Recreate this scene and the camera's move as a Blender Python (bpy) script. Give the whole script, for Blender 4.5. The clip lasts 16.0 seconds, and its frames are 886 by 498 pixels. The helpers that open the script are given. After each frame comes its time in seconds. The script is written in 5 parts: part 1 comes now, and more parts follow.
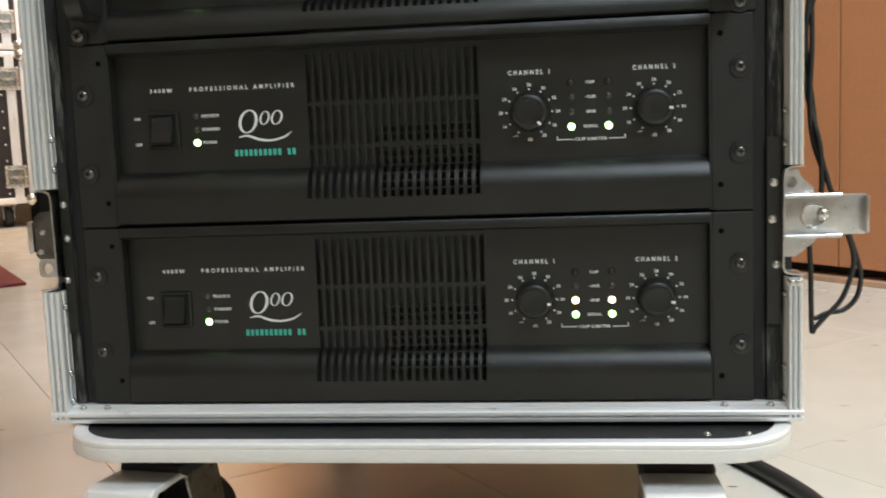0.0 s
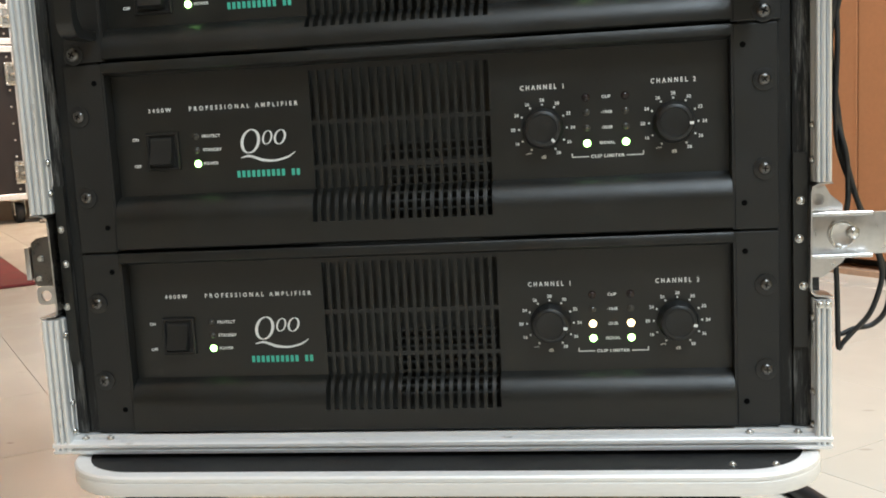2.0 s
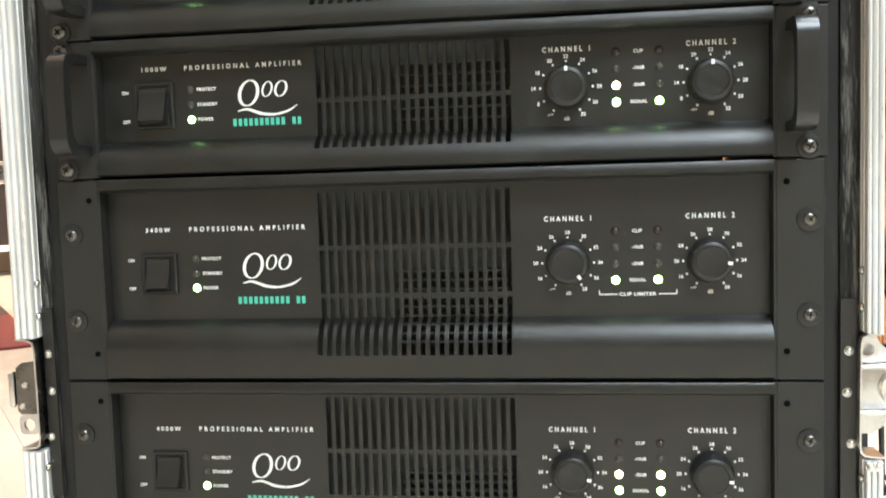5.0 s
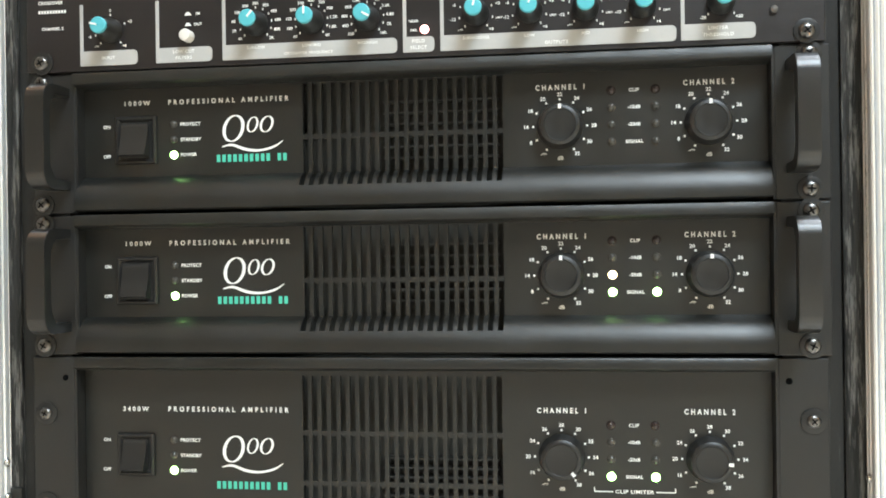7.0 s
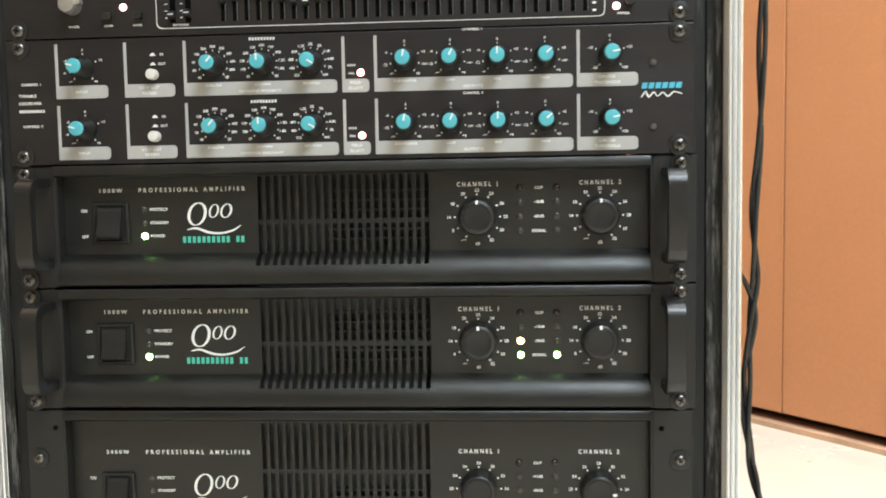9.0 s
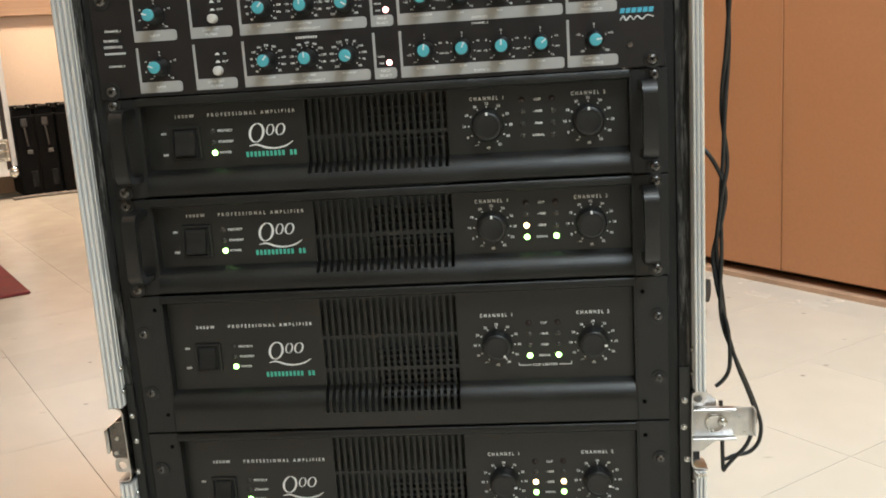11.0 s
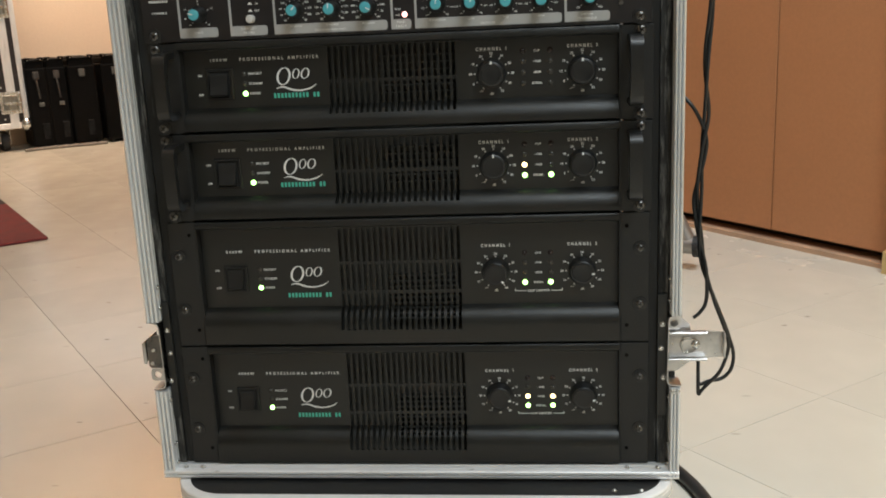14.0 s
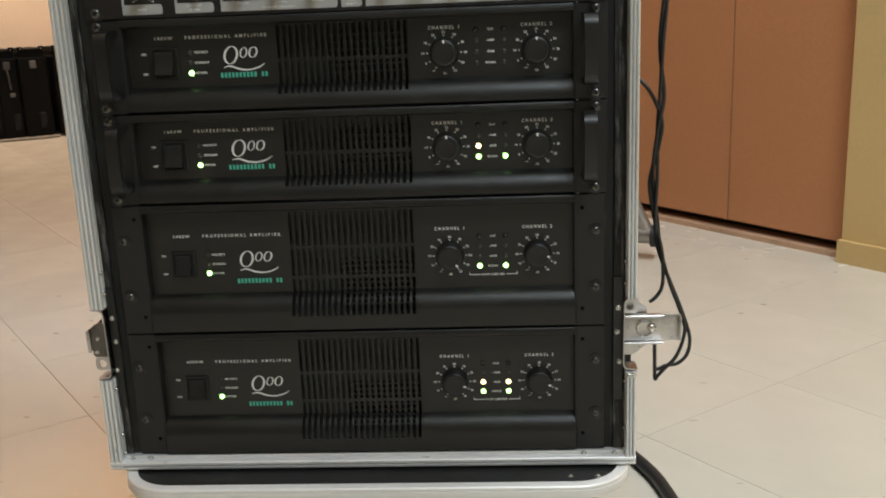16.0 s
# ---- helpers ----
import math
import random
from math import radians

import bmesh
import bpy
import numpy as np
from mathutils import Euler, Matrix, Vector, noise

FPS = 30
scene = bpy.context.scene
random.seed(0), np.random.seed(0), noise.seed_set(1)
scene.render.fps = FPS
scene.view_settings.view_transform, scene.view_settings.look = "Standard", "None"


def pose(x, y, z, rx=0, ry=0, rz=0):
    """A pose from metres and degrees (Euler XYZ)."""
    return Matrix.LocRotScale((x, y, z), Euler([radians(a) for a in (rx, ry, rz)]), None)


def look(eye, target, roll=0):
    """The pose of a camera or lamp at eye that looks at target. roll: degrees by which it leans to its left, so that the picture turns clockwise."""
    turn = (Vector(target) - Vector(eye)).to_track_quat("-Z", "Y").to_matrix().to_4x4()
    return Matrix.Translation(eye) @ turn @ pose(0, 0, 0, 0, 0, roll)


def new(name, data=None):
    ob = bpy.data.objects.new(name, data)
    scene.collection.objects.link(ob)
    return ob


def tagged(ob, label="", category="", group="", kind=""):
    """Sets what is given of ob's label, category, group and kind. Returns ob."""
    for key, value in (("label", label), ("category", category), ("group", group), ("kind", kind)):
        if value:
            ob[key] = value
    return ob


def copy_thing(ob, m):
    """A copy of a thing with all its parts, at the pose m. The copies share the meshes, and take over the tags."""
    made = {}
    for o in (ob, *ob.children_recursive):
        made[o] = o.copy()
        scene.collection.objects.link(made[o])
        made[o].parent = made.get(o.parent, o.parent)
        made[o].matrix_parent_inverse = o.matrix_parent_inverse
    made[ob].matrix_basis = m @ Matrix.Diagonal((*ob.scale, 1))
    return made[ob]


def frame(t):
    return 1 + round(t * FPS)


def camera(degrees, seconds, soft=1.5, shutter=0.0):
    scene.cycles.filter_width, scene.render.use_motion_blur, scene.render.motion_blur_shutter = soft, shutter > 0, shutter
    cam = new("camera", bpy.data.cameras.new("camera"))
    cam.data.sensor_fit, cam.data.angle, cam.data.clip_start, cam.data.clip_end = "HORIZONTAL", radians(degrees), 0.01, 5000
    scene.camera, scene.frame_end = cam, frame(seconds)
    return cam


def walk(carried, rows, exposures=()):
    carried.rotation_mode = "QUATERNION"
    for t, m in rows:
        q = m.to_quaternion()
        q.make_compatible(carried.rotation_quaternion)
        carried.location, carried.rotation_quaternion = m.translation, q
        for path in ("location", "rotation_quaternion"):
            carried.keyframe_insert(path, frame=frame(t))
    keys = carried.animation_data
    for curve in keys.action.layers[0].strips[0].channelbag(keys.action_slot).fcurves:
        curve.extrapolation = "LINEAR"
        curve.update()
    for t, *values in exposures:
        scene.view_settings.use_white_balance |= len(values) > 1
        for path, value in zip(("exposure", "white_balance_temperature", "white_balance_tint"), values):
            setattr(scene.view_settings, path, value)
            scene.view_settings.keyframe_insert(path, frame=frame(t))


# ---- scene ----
cam = camera(48.9, 16.0, soft=1.8, shutter=0.5)
PATH = [
    (0, (0.11, -0.683, 0.356), (-0.13, 1.29, 0.128), -2.2),
    (0.5, (0.107, -0.674, 0.356), (-0.183, 1.295, 0.156), -2.8),
    (1, (0.111, -0.672, 0.361), (-0.172, 1.298, 0.167), -3.0),
    (1.5, (0.105, -0.666, 0.368), (-0.18, 1.301, 0.14), -3.3),
    (2, (0.108, -0.653, 0.379), (-0.157, 1.312, 0.121), -3.0),
    (2.5, (0.108, -0.642, 0.388), (-0.171, 1.328, 0.183), -3.0),
    (3, (0.11, -0.637, 0.403), (-0.155, 1.336, 0.211), -2.6),
    (3.2, (0.11, -0.634, 0.405), (-0.141, 1.343, 0.236), -3.0),
    (5.3, (0.1, -0.594, 0.445), (-0.189, 1.379, 0.291), -1.6),
    (5.5, (0.104, -0.591, 0.465), (-0.179, 1.385, 0.335), -1.3),
    (6, (0.102, -0.585, 0.482), (-0.183, 1.394, 0.446), -0.9),
    (6.5, (0.102, -0.58, 0.493), (-0.181, 1.4, 0.476), -0.9),
    (7, (0.104, -0.575, 0.496), (-0.178, 1.405, 0.496), -0.8),
    (7.5, (0.107, -0.577, 0.501), (-0.157, 1.405, 0.485), -0.7),
    (8, (0.107, -0.611, 0.53), (-0.165, 1.368, 0.432), -1.9),
    (8.2, (0.119, -0.628, 0.559), (-0.14, 1.35, 0.422), -1.4),
    (9.25, (0.117, -0.695, 0.604), (-0.003, 1.297, 0.445), -1.5),
    (10.3, (0.113, -0.764, 0.64), (0.016, 1.216, 0.373), -2.3),
    (10.5, (0.117, -0.784, 0.645), (-0.059, 1.175, 0.283), -2.4),
    (11, (0.13, -0.831, 0.643), (-0.062, 1.115, 0.223), -3.7),
    (11.2, (0.145, -0.843, 0.653), (-0.075, 1.098, 0.226), -4.4),
    (11.5, (0.171, -0.861, 0.655), (-0.152, 1.067, 0.232), -5.3),
    (11.8, (0.144, -0.878, 0.654), (-0.127, 1.043, 0.166), -6.5),
    (12, (0.125, -0.9, 0.63), (0.016, 1.032, 0.124), -7.1),
    (12.2, (0.11, -0.908, 0.631), (0.079, 1.044, 0.197), -4.3),
    (12.5, (0.131, -0.895, 0.663), (0.012, 1.055, 0.234), -2.5),
    (13, (0.144, -0.917, 0.658), (-0.024, 1.02, 0.19), -2.7),
    (13.5, (0.147, -0.933, 0.658), (-0.063, 0.997, 0.176), -3.3),
    (14, (0.135, -0.935, 0.636), (-0.063, 0.994, 0.146), -2.6),
    (14.5, (0.137, -0.932, 0.63), (-0.066, 0.997, 0.14), -2.8),
    (15, (0.133, -0.931, 0.631), (-0.039, 1.002, 0.147), -3.1),
    (15.5, (0.136, -0.928, 0.625), (-0.016, 1.008, 0.147), -2.7),
    (16, (0.141, -0.92, 0.619), (0.022, 1.013, 0.118), -2.3),
]
EXPOSURES = [(0.0, 0.22, 5500, 8), (2.0, 0.38, 5500, 8), (3.2, 0.98, 5600, 8), (5.5, 1.40, 5550, 8), (7.5, 1.40, 5550, 8), (8.2, 1.3, 5600, 8), (10.5, 0.43, 5700, 8), (12.0, 0.13, 5700, 8), (14.0, -0.10, 5750, 8), (16.0, -0.25, 5750, 8)]
walk(cam, [(t, look(eye, target, roll)) for t, eye, target, roll in PATH], EXPOSURES)

# ---- room axes: u runs along the panel wall, v towards it ----
TURN_ROOM = -51.7
UX, UY = math.cos(radians(TURN_ROOM)), math.sin(radians(TURN_ROOM))
VX, VY = -UY, UX


def room(a, b, z=0.0):
    return Vector((a * UX + b * VX, a * UY + b * VY, z))


ROOM = Matrix.Rotation(radians(TURN_ROOM), 4, "Z")

# ---- world and lights ----
world = bpy.data.worlds.new("world")
scene.world = world
world.use_nodes = True
world.node_tree.nodes["Background"].inputs[0].default_value = (1.0, 0.86, 0.7, 1)
world.node_tree.nodes["Background"].inputs[1].default_value = 0.05
CEIL = 2.8


def area_light(name, place, size_x, size_y, watts, colour, tilt):
    data = bpy.data.lights.new(name, "AREA")
    data.shape, data.size, data.size_y = "RECTANGLE", size_x, size_y
    data.energy, data.color = watts, colour
    ob = new(name, data)
    ob.matrix_world = Matrix.Translation(place) @ ROOM @ Matrix.Rotation(radians(tilt), 4, "Y")
    return ob


LAMPS = [
    (room(1.95, -0.25, CEIL - 0.06), 1.2, 1.0, 54, (0.97, 1.0, 0.95), 0),
    (room(0.35, 0.90, CEIL - 0.06), 1.2, 0.3, 61, (1.0, 0.97, 0.92), 0),
    (room(-1.8, -1.6, CEIL - 0.06), 2.4, 1.6, 11, (1.0, 0.50, 0.22), 0),
    (room(-3.95, 0.80, CEIL - 0.16), 0.3, 1.4, 106, (1.0, 0.76, 0.53), 52),   # turned to wash the wall
]
for place, sx, sy, watts, colour, tilt in LAMPS:
    area_light("ceiling_lamp", place, sx, sy, watts, colour, tilt)


# ---- materials ----
def material(name, colour, rough=0.5, metal=0.0, vary=0.15, scale=40.0, bump=0.0, bump_scale=None, stretch=(1, 1, 1), coat=0.0,
             spec=0.5, rough_vary=0.1, island=False):
    m = bpy.data.materials.new(name)
    m.use_nodes = True
    nt = m.node_tree
    b = nt.nodes["Principled BSDF"]
    b.inputs["Metallic"].default_value = metal
    b.inputs["Specular IOR Level"].default_value = spec
    b.inputs["Coat Weight"].default_value = coat
    tc = nt.nodes.new("ShaderNodeTexCoord")
    mp = nt.nodes.new("ShaderNodeMapping")
    mp.inputs["Scale"].default_value = stretch
    nt.links.new(tc.outputs["Object"], mp.inputs[0])
    coarse = nt.nodes.new("ShaderNodeTexNoise")
    coarse.inputs["Scale"].default_value = scale
    coarse.inputs["Detail"].default_value = 6
    fine = nt.nodes.new("ShaderNodeTexNoise")
    fine.inputs["Scale"].default_value = bump_scale or scale * 12
    fine.inputs["Detail"].default_value = 3
    for n in (coarse, fine):
        nt.links.new(mp.outputs[0], n.inputs["Vector"])
    ramp = nt.nodes.new("ShaderNodeMix")
    ramp.data_type = "RGBA"
    ramp.inputs[6].default_value = (*[max(c * (1 - vary), 0) for c in colour], 1)
    ramp.inputs[7].default_value = (*[min(c * (1 + vary), 1) for c in colour], 1)
    mix = nt.nodes.new("ShaderNodeMath")
    mix.operation = "MULTIPLY_ADD"
    mix.inputs[1].default_value = 0.35
    nt.links.new(fine.outputs["Fac"], mix.inputs[0])
    sub = nt.nodes.new("ShaderNodeMath")
    sub.operation = "MULTIPLY"
    sub.inputs[1].default_value = 0.65
    nt.links.new(coarse.outputs["Fac"], sub.inputs[0])
    nt.links.new(sub.outputs[0], mix.inputs[2])
    con = nt.nodes.new("ShaderNodeMapRange")
    con.inputs[1].default_value, con.inputs[2].default_value = 0.3, 0.7
    nt.links.new(mix.outputs[0], con.inputs[0])
    nt.links.new(con.outputs[0], ramp.inputs[0])
    if island:
        info = nt.nodes.new("ShaderNodeObjectInfo")
        hsv = nt.nodes.new("ShaderNodeHueSaturation")
        mr = nt.nodes.new("ShaderNodeMapRange")
        mr.inputs[3].default_value, mr.inputs[4].default_value = 1 - island, 1 + island
        nt.links.new(info.outputs["Random"], mr.inputs[0])
        nt.links.new(mr.outputs[0], hsv.inputs["Value"])
        nt.links.new(ramp.outputs[2], hsv.inputs["Color"])
        nt.links.new(hsv.outputs[0], b.inputs["Base Color"])
    else:
        nt.links.new(ramp.outputs[2], b.inputs["Base Color"])
    rr = nt.nodes.new("ShaderNodeMapRange")
    rr.inputs[3].default_value, rr.inputs[4].default_value = max(rough - rough_vary, 0.02), min(rough + rough_vary, 1)
    nt.links.new(con.outputs[0], rr.inputs[0])
    nt.links.new(rr.outputs[0], b.inputs["Roughness"])
    if bump:
        bn = nt.nodes.new("ShaderNodeBump")
        bn.inputs["Strength"].default_value = bump
        bn.inputs["Distance"].default_value = 0.0006
        nt.links.new(fine.outputs["Fac"], bn.inputs["Height"])
        nt.links.new(bn.outputs[0], b.inputs["Normal"])
    return m


def lit(name, colour, strength):
    m = bpy.data.materials.new(name)
    m.use_nodes = True
    b = m.node_tree.nodes["Principled BSDF"]
    b.inputs["Base Color"].default_value = (*colour, 1)
    b.inputs["Roughness"].default_value = 0.3
    b.inputs["Emission Color"].default_value = (*colour, 1)
    b.inputs["Emission Strength"].default_value = strength
    return m


M_PANEL = material("black_powder_coat", (0.0094, 0.0096, 0.0082), 0.37, spec=0.58, vary=0.18, scale=25, bump=0.25, bump_scale=1800)
M_EAR = material("black_ear_paint", (0.0125, 0.0126, 0.0118), 0.5, vary=0.2, scale=30, bump=0.2, bump_scale=1500)
M_HANDLE = material("satin_black_handle", (0.0105, 0.0105, 0.0098), 0.34, spec=0.6, vary=0.05, scale=30, bump=0.04, bump_scale=1200, rough_vary=0.03)
# near-black on flat pieces, for the shade inside holes, grooves and screw crosses
M_HOLE = material("unlit_hollow", (0.005, 0.005, 0.005), 1.0, vary=0.2, spec=0.0)
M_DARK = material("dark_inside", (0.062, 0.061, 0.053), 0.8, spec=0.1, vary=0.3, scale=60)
M_FIN = material("dark_steel_fins", (0.10, 0.10, 0.092), 0.55, metal=0.2, vary=0.3, scale=60)
M_RAIL = material("black_rack_rail", (0.016, 0.016, 0.015), 0.55, vary=0.7, scale=14, bump=0.3, bump_scale=700, stretch=(3, 3, 0.4), spec=0.3)
M_WOOD = material("worn_black_plywood", (0.022, 0.0215, 0.020), 0.55, vary=0.9, scale=60, bump=1.0, bump_scale=400, stretch=(4, 4, 0.15), spec=0.2)
def add_streaks(m, pale, scale, stretch, low):
    """Sparse pale scratches along the grain."""
    nt = m.node_tree
    b = nt.nodes["Principled BSDF"]
    src = b.inputs["Base Color"].links[0].from_socket
    tc = nt.nodes.new("ShaderNodeTexCoord")
    mp = nt.nodes.new("ShaderNodeMapping")
    mp.inputs["Scale"].default_value = stretch
    nt.links.new(tc.outputs["Object"], mp.inputs[0])
    no = nt.nodes.new("ShaderNodeTexNoise")
    no.inputs["Scale"].default_value = scale
    no.inputs["Detail"].default_value = 8
    no.inputs["Roughness"].default_value = 0.7
    nt.links.new(mp.outputs[0], no.inputs["Vector"])
    mr = nt.nodes.new("ShaderNodeMapRange")
    mr.inputs[1].default_value, mr.inputs[2].default_value = low, low + 0.10
    nt.links.new(no.outputs["Fac"], mr.inputs[0])
    mix = nt.nodes.new("ShaderNodeMix")
    mix.data_type = "RGBA"
    mix.inputs[7].default_value = (*pale, 1)
    nt.links.new(mr.outputs[0], mix.inputs[0])
    nt.links.new(src, mix.inputs[6])
    nt.links.new(mix.outputs[2], b.inputs["Base Color"])


add_streaks(M_WOOD, (0.13, 0.125, 0.115), 6.0, (60, 60, 5.0), 0.51)
add_streaks(M_RAIL, (0.08, 0.08, 0.075), 5.0, (40, 40, 3.0), 0.58)
add_streaks(M_EAR, (0.05, 0.05, 0.048), 12.0, (6, 6, 6), 0.68)
M_LAM = material("black_laminate", (0.02, 0.02, 0.02), 0.4, vary=0.25, scale=20, bump=0.3, bump_scale=900)
M_ALU = material("brushed_aluminium", (0.86, 0.88, 0.89), 0.36, metal=0.6, vary=0.12, scale=30, bump=0.15, bump_scale=500, stretch=(4, 4, 0.3))
M_ALUH = material("brushed_aluminium_level", (0.92, 0.92, 0.91), 0.40, metal=0.35, vary=0.12, scale=30, bump=0.15, bump_scale=500, stretch=(0.3, 4, 4))
add_streaks(M_ALUH, (0.30, 0.29, 0.27), 5.0, (6, 30, 30), 0.62)
M_BAND = material("satin_aluminium_band", (0.92, 0.91, 0.89), 0.42, metal=0.2, vary=0.08, scale=14, bump=0.2, bump_scale=300, stretch=(0.4, 1, 3))
M_CHROME = material("zinc_plated_steel", (0.66, 0.66, 0.64), 0.25, metal=1.0, vary=0.15, scale=70, bump=0.1, bump_scale=300)
M_ZINC = material("pale_zinc_plate", (0.62, 0.61, 0.60), 0.34, metal=1.0, vary=0.15, scale=90, bump=0.15, bump_scale=300)
M_GREYSTEEL = material("dark_grey_steel", (0.30, 0.30, 0.28), 0.3, metal=1.0, vary=0.3, scale=60)
M_SCREW = material("dark_nickel_screw", (0.16, 0.156, 0.15), 0.32, metal=1.0, vary=0.3, scale=300)
# darker plating for the left latch, whose faces mirror the dark
M_LATCH = material("shaded_plated_steel", (0.16, 0.15, 0.14), 0.30, metal=1.0, vary=0.3, scale=80)
M_KNOB = material("black_knob_plastic", (0.0125, 0.0125, 0.012), 0.40, vary=0.15, scale=120, bump=0.1, bump_scale=1500)
M_ROCKER = material("glossy_black_plastic", (0.016, 0.016, 0.0155), 0.34, vary=0.1, scale=120, rough_vary=0.05)
M_CYAN = material("turquoise_knob_cap", (0.11, 0.43, 0.50), 0.4, vary=0.08, scale=200)
M_WHITE = material("white_screen_print", (0.82, 0.83, 0.81), 0.6, vary=0.08, scale=400)
M_GREEN = material("green_screen_print", (0.10, 0.52, 0.38), 0.6, vary=0.08, scale=400)
M_BLUE = material("light_blue_print", (0.10, 0.45, 0.62), 0.6, vary=0.08, scale=400)
M_GREY = material("light_grey_print", (0.42, 0.42, 0.41), 0.55, vary=0.06, scale=120)
M_XPANEL = material("black_anodised_panel", (0.0135, 0.0114, 0.0118), 0.4, vary=0.3, scale=16, bump=0.2, bump_scale=1200, stretch=(0.2, 1, 3))
M_BUTTON = material("white_button_plastic", (0.68, 0.66, 0.62), 0.4, vary=0.06, scale=120)
M_SILVER = material("silver_knob", (0.55, 0.54, 0.52), 0.35, metal=0.8, vary=0.1, scale=200)
M_LEDOFF = material("clear_unlit_lens", (0.05, 0.047, 0.04), 0.12, vary=0.2, scale=400)
M_LEDRED = material("red_unlit_lens", (0.028, 0.019, 0.017), 0.12, vary=0.2, scale=400)
M_LEDGREEN = lit("green_light", (0.50, 1.0, 0.22), 7.0)
M_LEDAMBER = lit("amber_light", (1.0, 0.70, 0.30), 6.0)
M_LEDWHITE = lit("pale_light", (1.0, 0.46, 0.38), 4.5)
M_RUBBER = material("black_rubber", (0.02, 0.02, 0.02), 0.6, vary=0.3, scale=50, bump=0.3, bump_scale=600)
M_CABLE = material("black_cable_jacket", (0.02, 0.02, 0.019), 0.45, vary=0.25, scale=40)
M_TILE = material("cream_vinyl_tile", (0.568, 0.532, 0.447), 0.25, vary=0.05, scale=2.2, bump=0.05, bump_scale=9, rough_vary=0.07, island=0.04)
def add_specks(m, scale, size, dark):
    """Sparse small scuffs on a floor."""
    nt = m.node_tree
    b = nt.nodes["Principled BSDF"]
    link = b.inputs["Base Color"].links[0]
    src = link.from_socket
    geo = nt.nodes.new("ShaderNodeNewGeometry")
    mp = nt.nodes.new("ShaderNodeMapping")
    mp.inputs["Scale"].default_value = (1, 2.6, 1)
    mp.inputs["Rotation"].default_value = (0, 0, 0.4)
    nt.links.new(geo.outputs["Position"], mp.inputs[0])
    vor = nt.nodes.new("ShaderNodeTexVoronoi")
    vor.voronoi_dimensions = "2D"
    vor.inputs["Scale"].default_value = scale
    nt.links.new(mp.outputs[0], vor.inputs["Vector"])
    less = nt.nodes.new("ShaderNodeMapRange")
    less.inputs[1].default_value, less.inputs[2].default_value = size, size * 0.4
    nt.links.new(vor.outputs["Distance"], less.inputs[0])
    pick = nt.nodes.new("ShaderNodeSeparateColor")
    nt.links.new(vor.outputs["Color"], pick.inputs[0])
    some = nt.nodes.new("ShaderNodeMapRange")
    some.inputs[1].default_value, some.inputs[2].default_value = 0.45, 0.75
    nt.links.new(pick.outputs[0], some.inputs[0])
    both = nt.nodes.new("ShaderNodeMath")
    both.operation = "MULTIPLY"
    nt.links.new(less.outputs[0], both.inputs[0])
    nt.links.new(some.outputs[0], both.inputs[1])
    mix = nt.nodes.new("ShaderNodeMix")
    mix.data_type = "RGBA"
    mix.inputs[7].default_value = (*dark, 1)
    nt.links.new(both.outputs[0], mix.inputs[0])
    nt.links.new(src, mix.inputs[6])
    nt.links.new(mix.outputs[2], b.inputs["Base Color"])


add_specks(M_TILE, 3.2, 0.022, (0.15, 0.12, 0.10))
add_specks(M_TILE, 2.1, 0.020, (0.42, 0.385, 0.32))
M_GROUT = material("dark_tile_joint", (0.525, 0.485, 0.405), 0.8, vary=0.2, scale=20)
M_ORANGE = material("orange_brown_panel", (0.44, 0.20, 0.085), 0.5, vary=0.10, scale=1.6, bump=0.08, bump_scale=120)
M_YELLOW = material("ochre_wall_paint", (0.55, 0.40, 0.17), 0.6, vary=0.08, scale=2.0, bump=0.2, bump_scale=90)
M_WALL = material("cream_wall_paint", (0.74, 0.60, 0.45), 0.7, vary=0.06, scale=1.5, bump=0.2, bump_scale=90)
# sill brown lightened in place of the light it misses beneath the panels
M_SILL = material("lit_brown_sill", (0.46, 0.30, 0.19), 0.5, vary=0.2, scale=12)
M_BROWN = material("brown_base_board", (0.26, 0.15, 0.085), 0.5, vary=0.25, scale=12)
M_RAILWOOD = material("brown_wall_rail", (0.33, 0.22, 0.14), 0.5, vary=0.3, scale=10, stretch=(1, 0.2, 8))
M_BOARD = material("blue_grey_board", (0.40, 0.53, 0.70), 0.5, vary=0.08, scale=6, bump=0.1, bump_scale=120)
M_CEIL = material("white_ceiling", (0.75, 0.72, 0.66), 0.8, vary=0.05, scale=3)
M_REDRUG = material("dark_red_carpet", (0.145, 0.022, 0.022), 0.9, vary=0.35, scale=30, bump=0.8, bump_scale=500)
M_DARKRUG = material("charcoal_carpet", (0.030, 0.022, 0.018), 0.9, vary=0.35, scale=30, bump=0.8, bump_scale=500)
M_CASE = material("dark_brown_laminate", (0.022, 0.017, 0.016), 0.45, vary=0.2, scale=12, bump=0.2, bump_scale=300)
M_BOX = material("black_box_plastic", (0.0032, 0.0031, 0.0030), 0.5, spec=0.09, vary=0.3, scale=20)
M_WORNGREY = material("worn_grey_metal", (0.055, 0.053, 0.050), 0.45, metal=0.2, vary=0.4, scale=60)
M_SCUFF = material("scuffed_black_plate", (0.012, 0.012, 0.012), 0.45, spec=0.12, vary=0.9, scale=40, bump=0.5, bump_scale=300)
M_PALECORD = material("dusty_grey_cord", (0.22, 0.19, 0.16), 0.7, vary=0.3, scale=60)
M_STEEL = material("grey_steel_tube", (0.35, 0.33, 0.31), 0.4, metal=0.8, vary=0.2, scale=30)


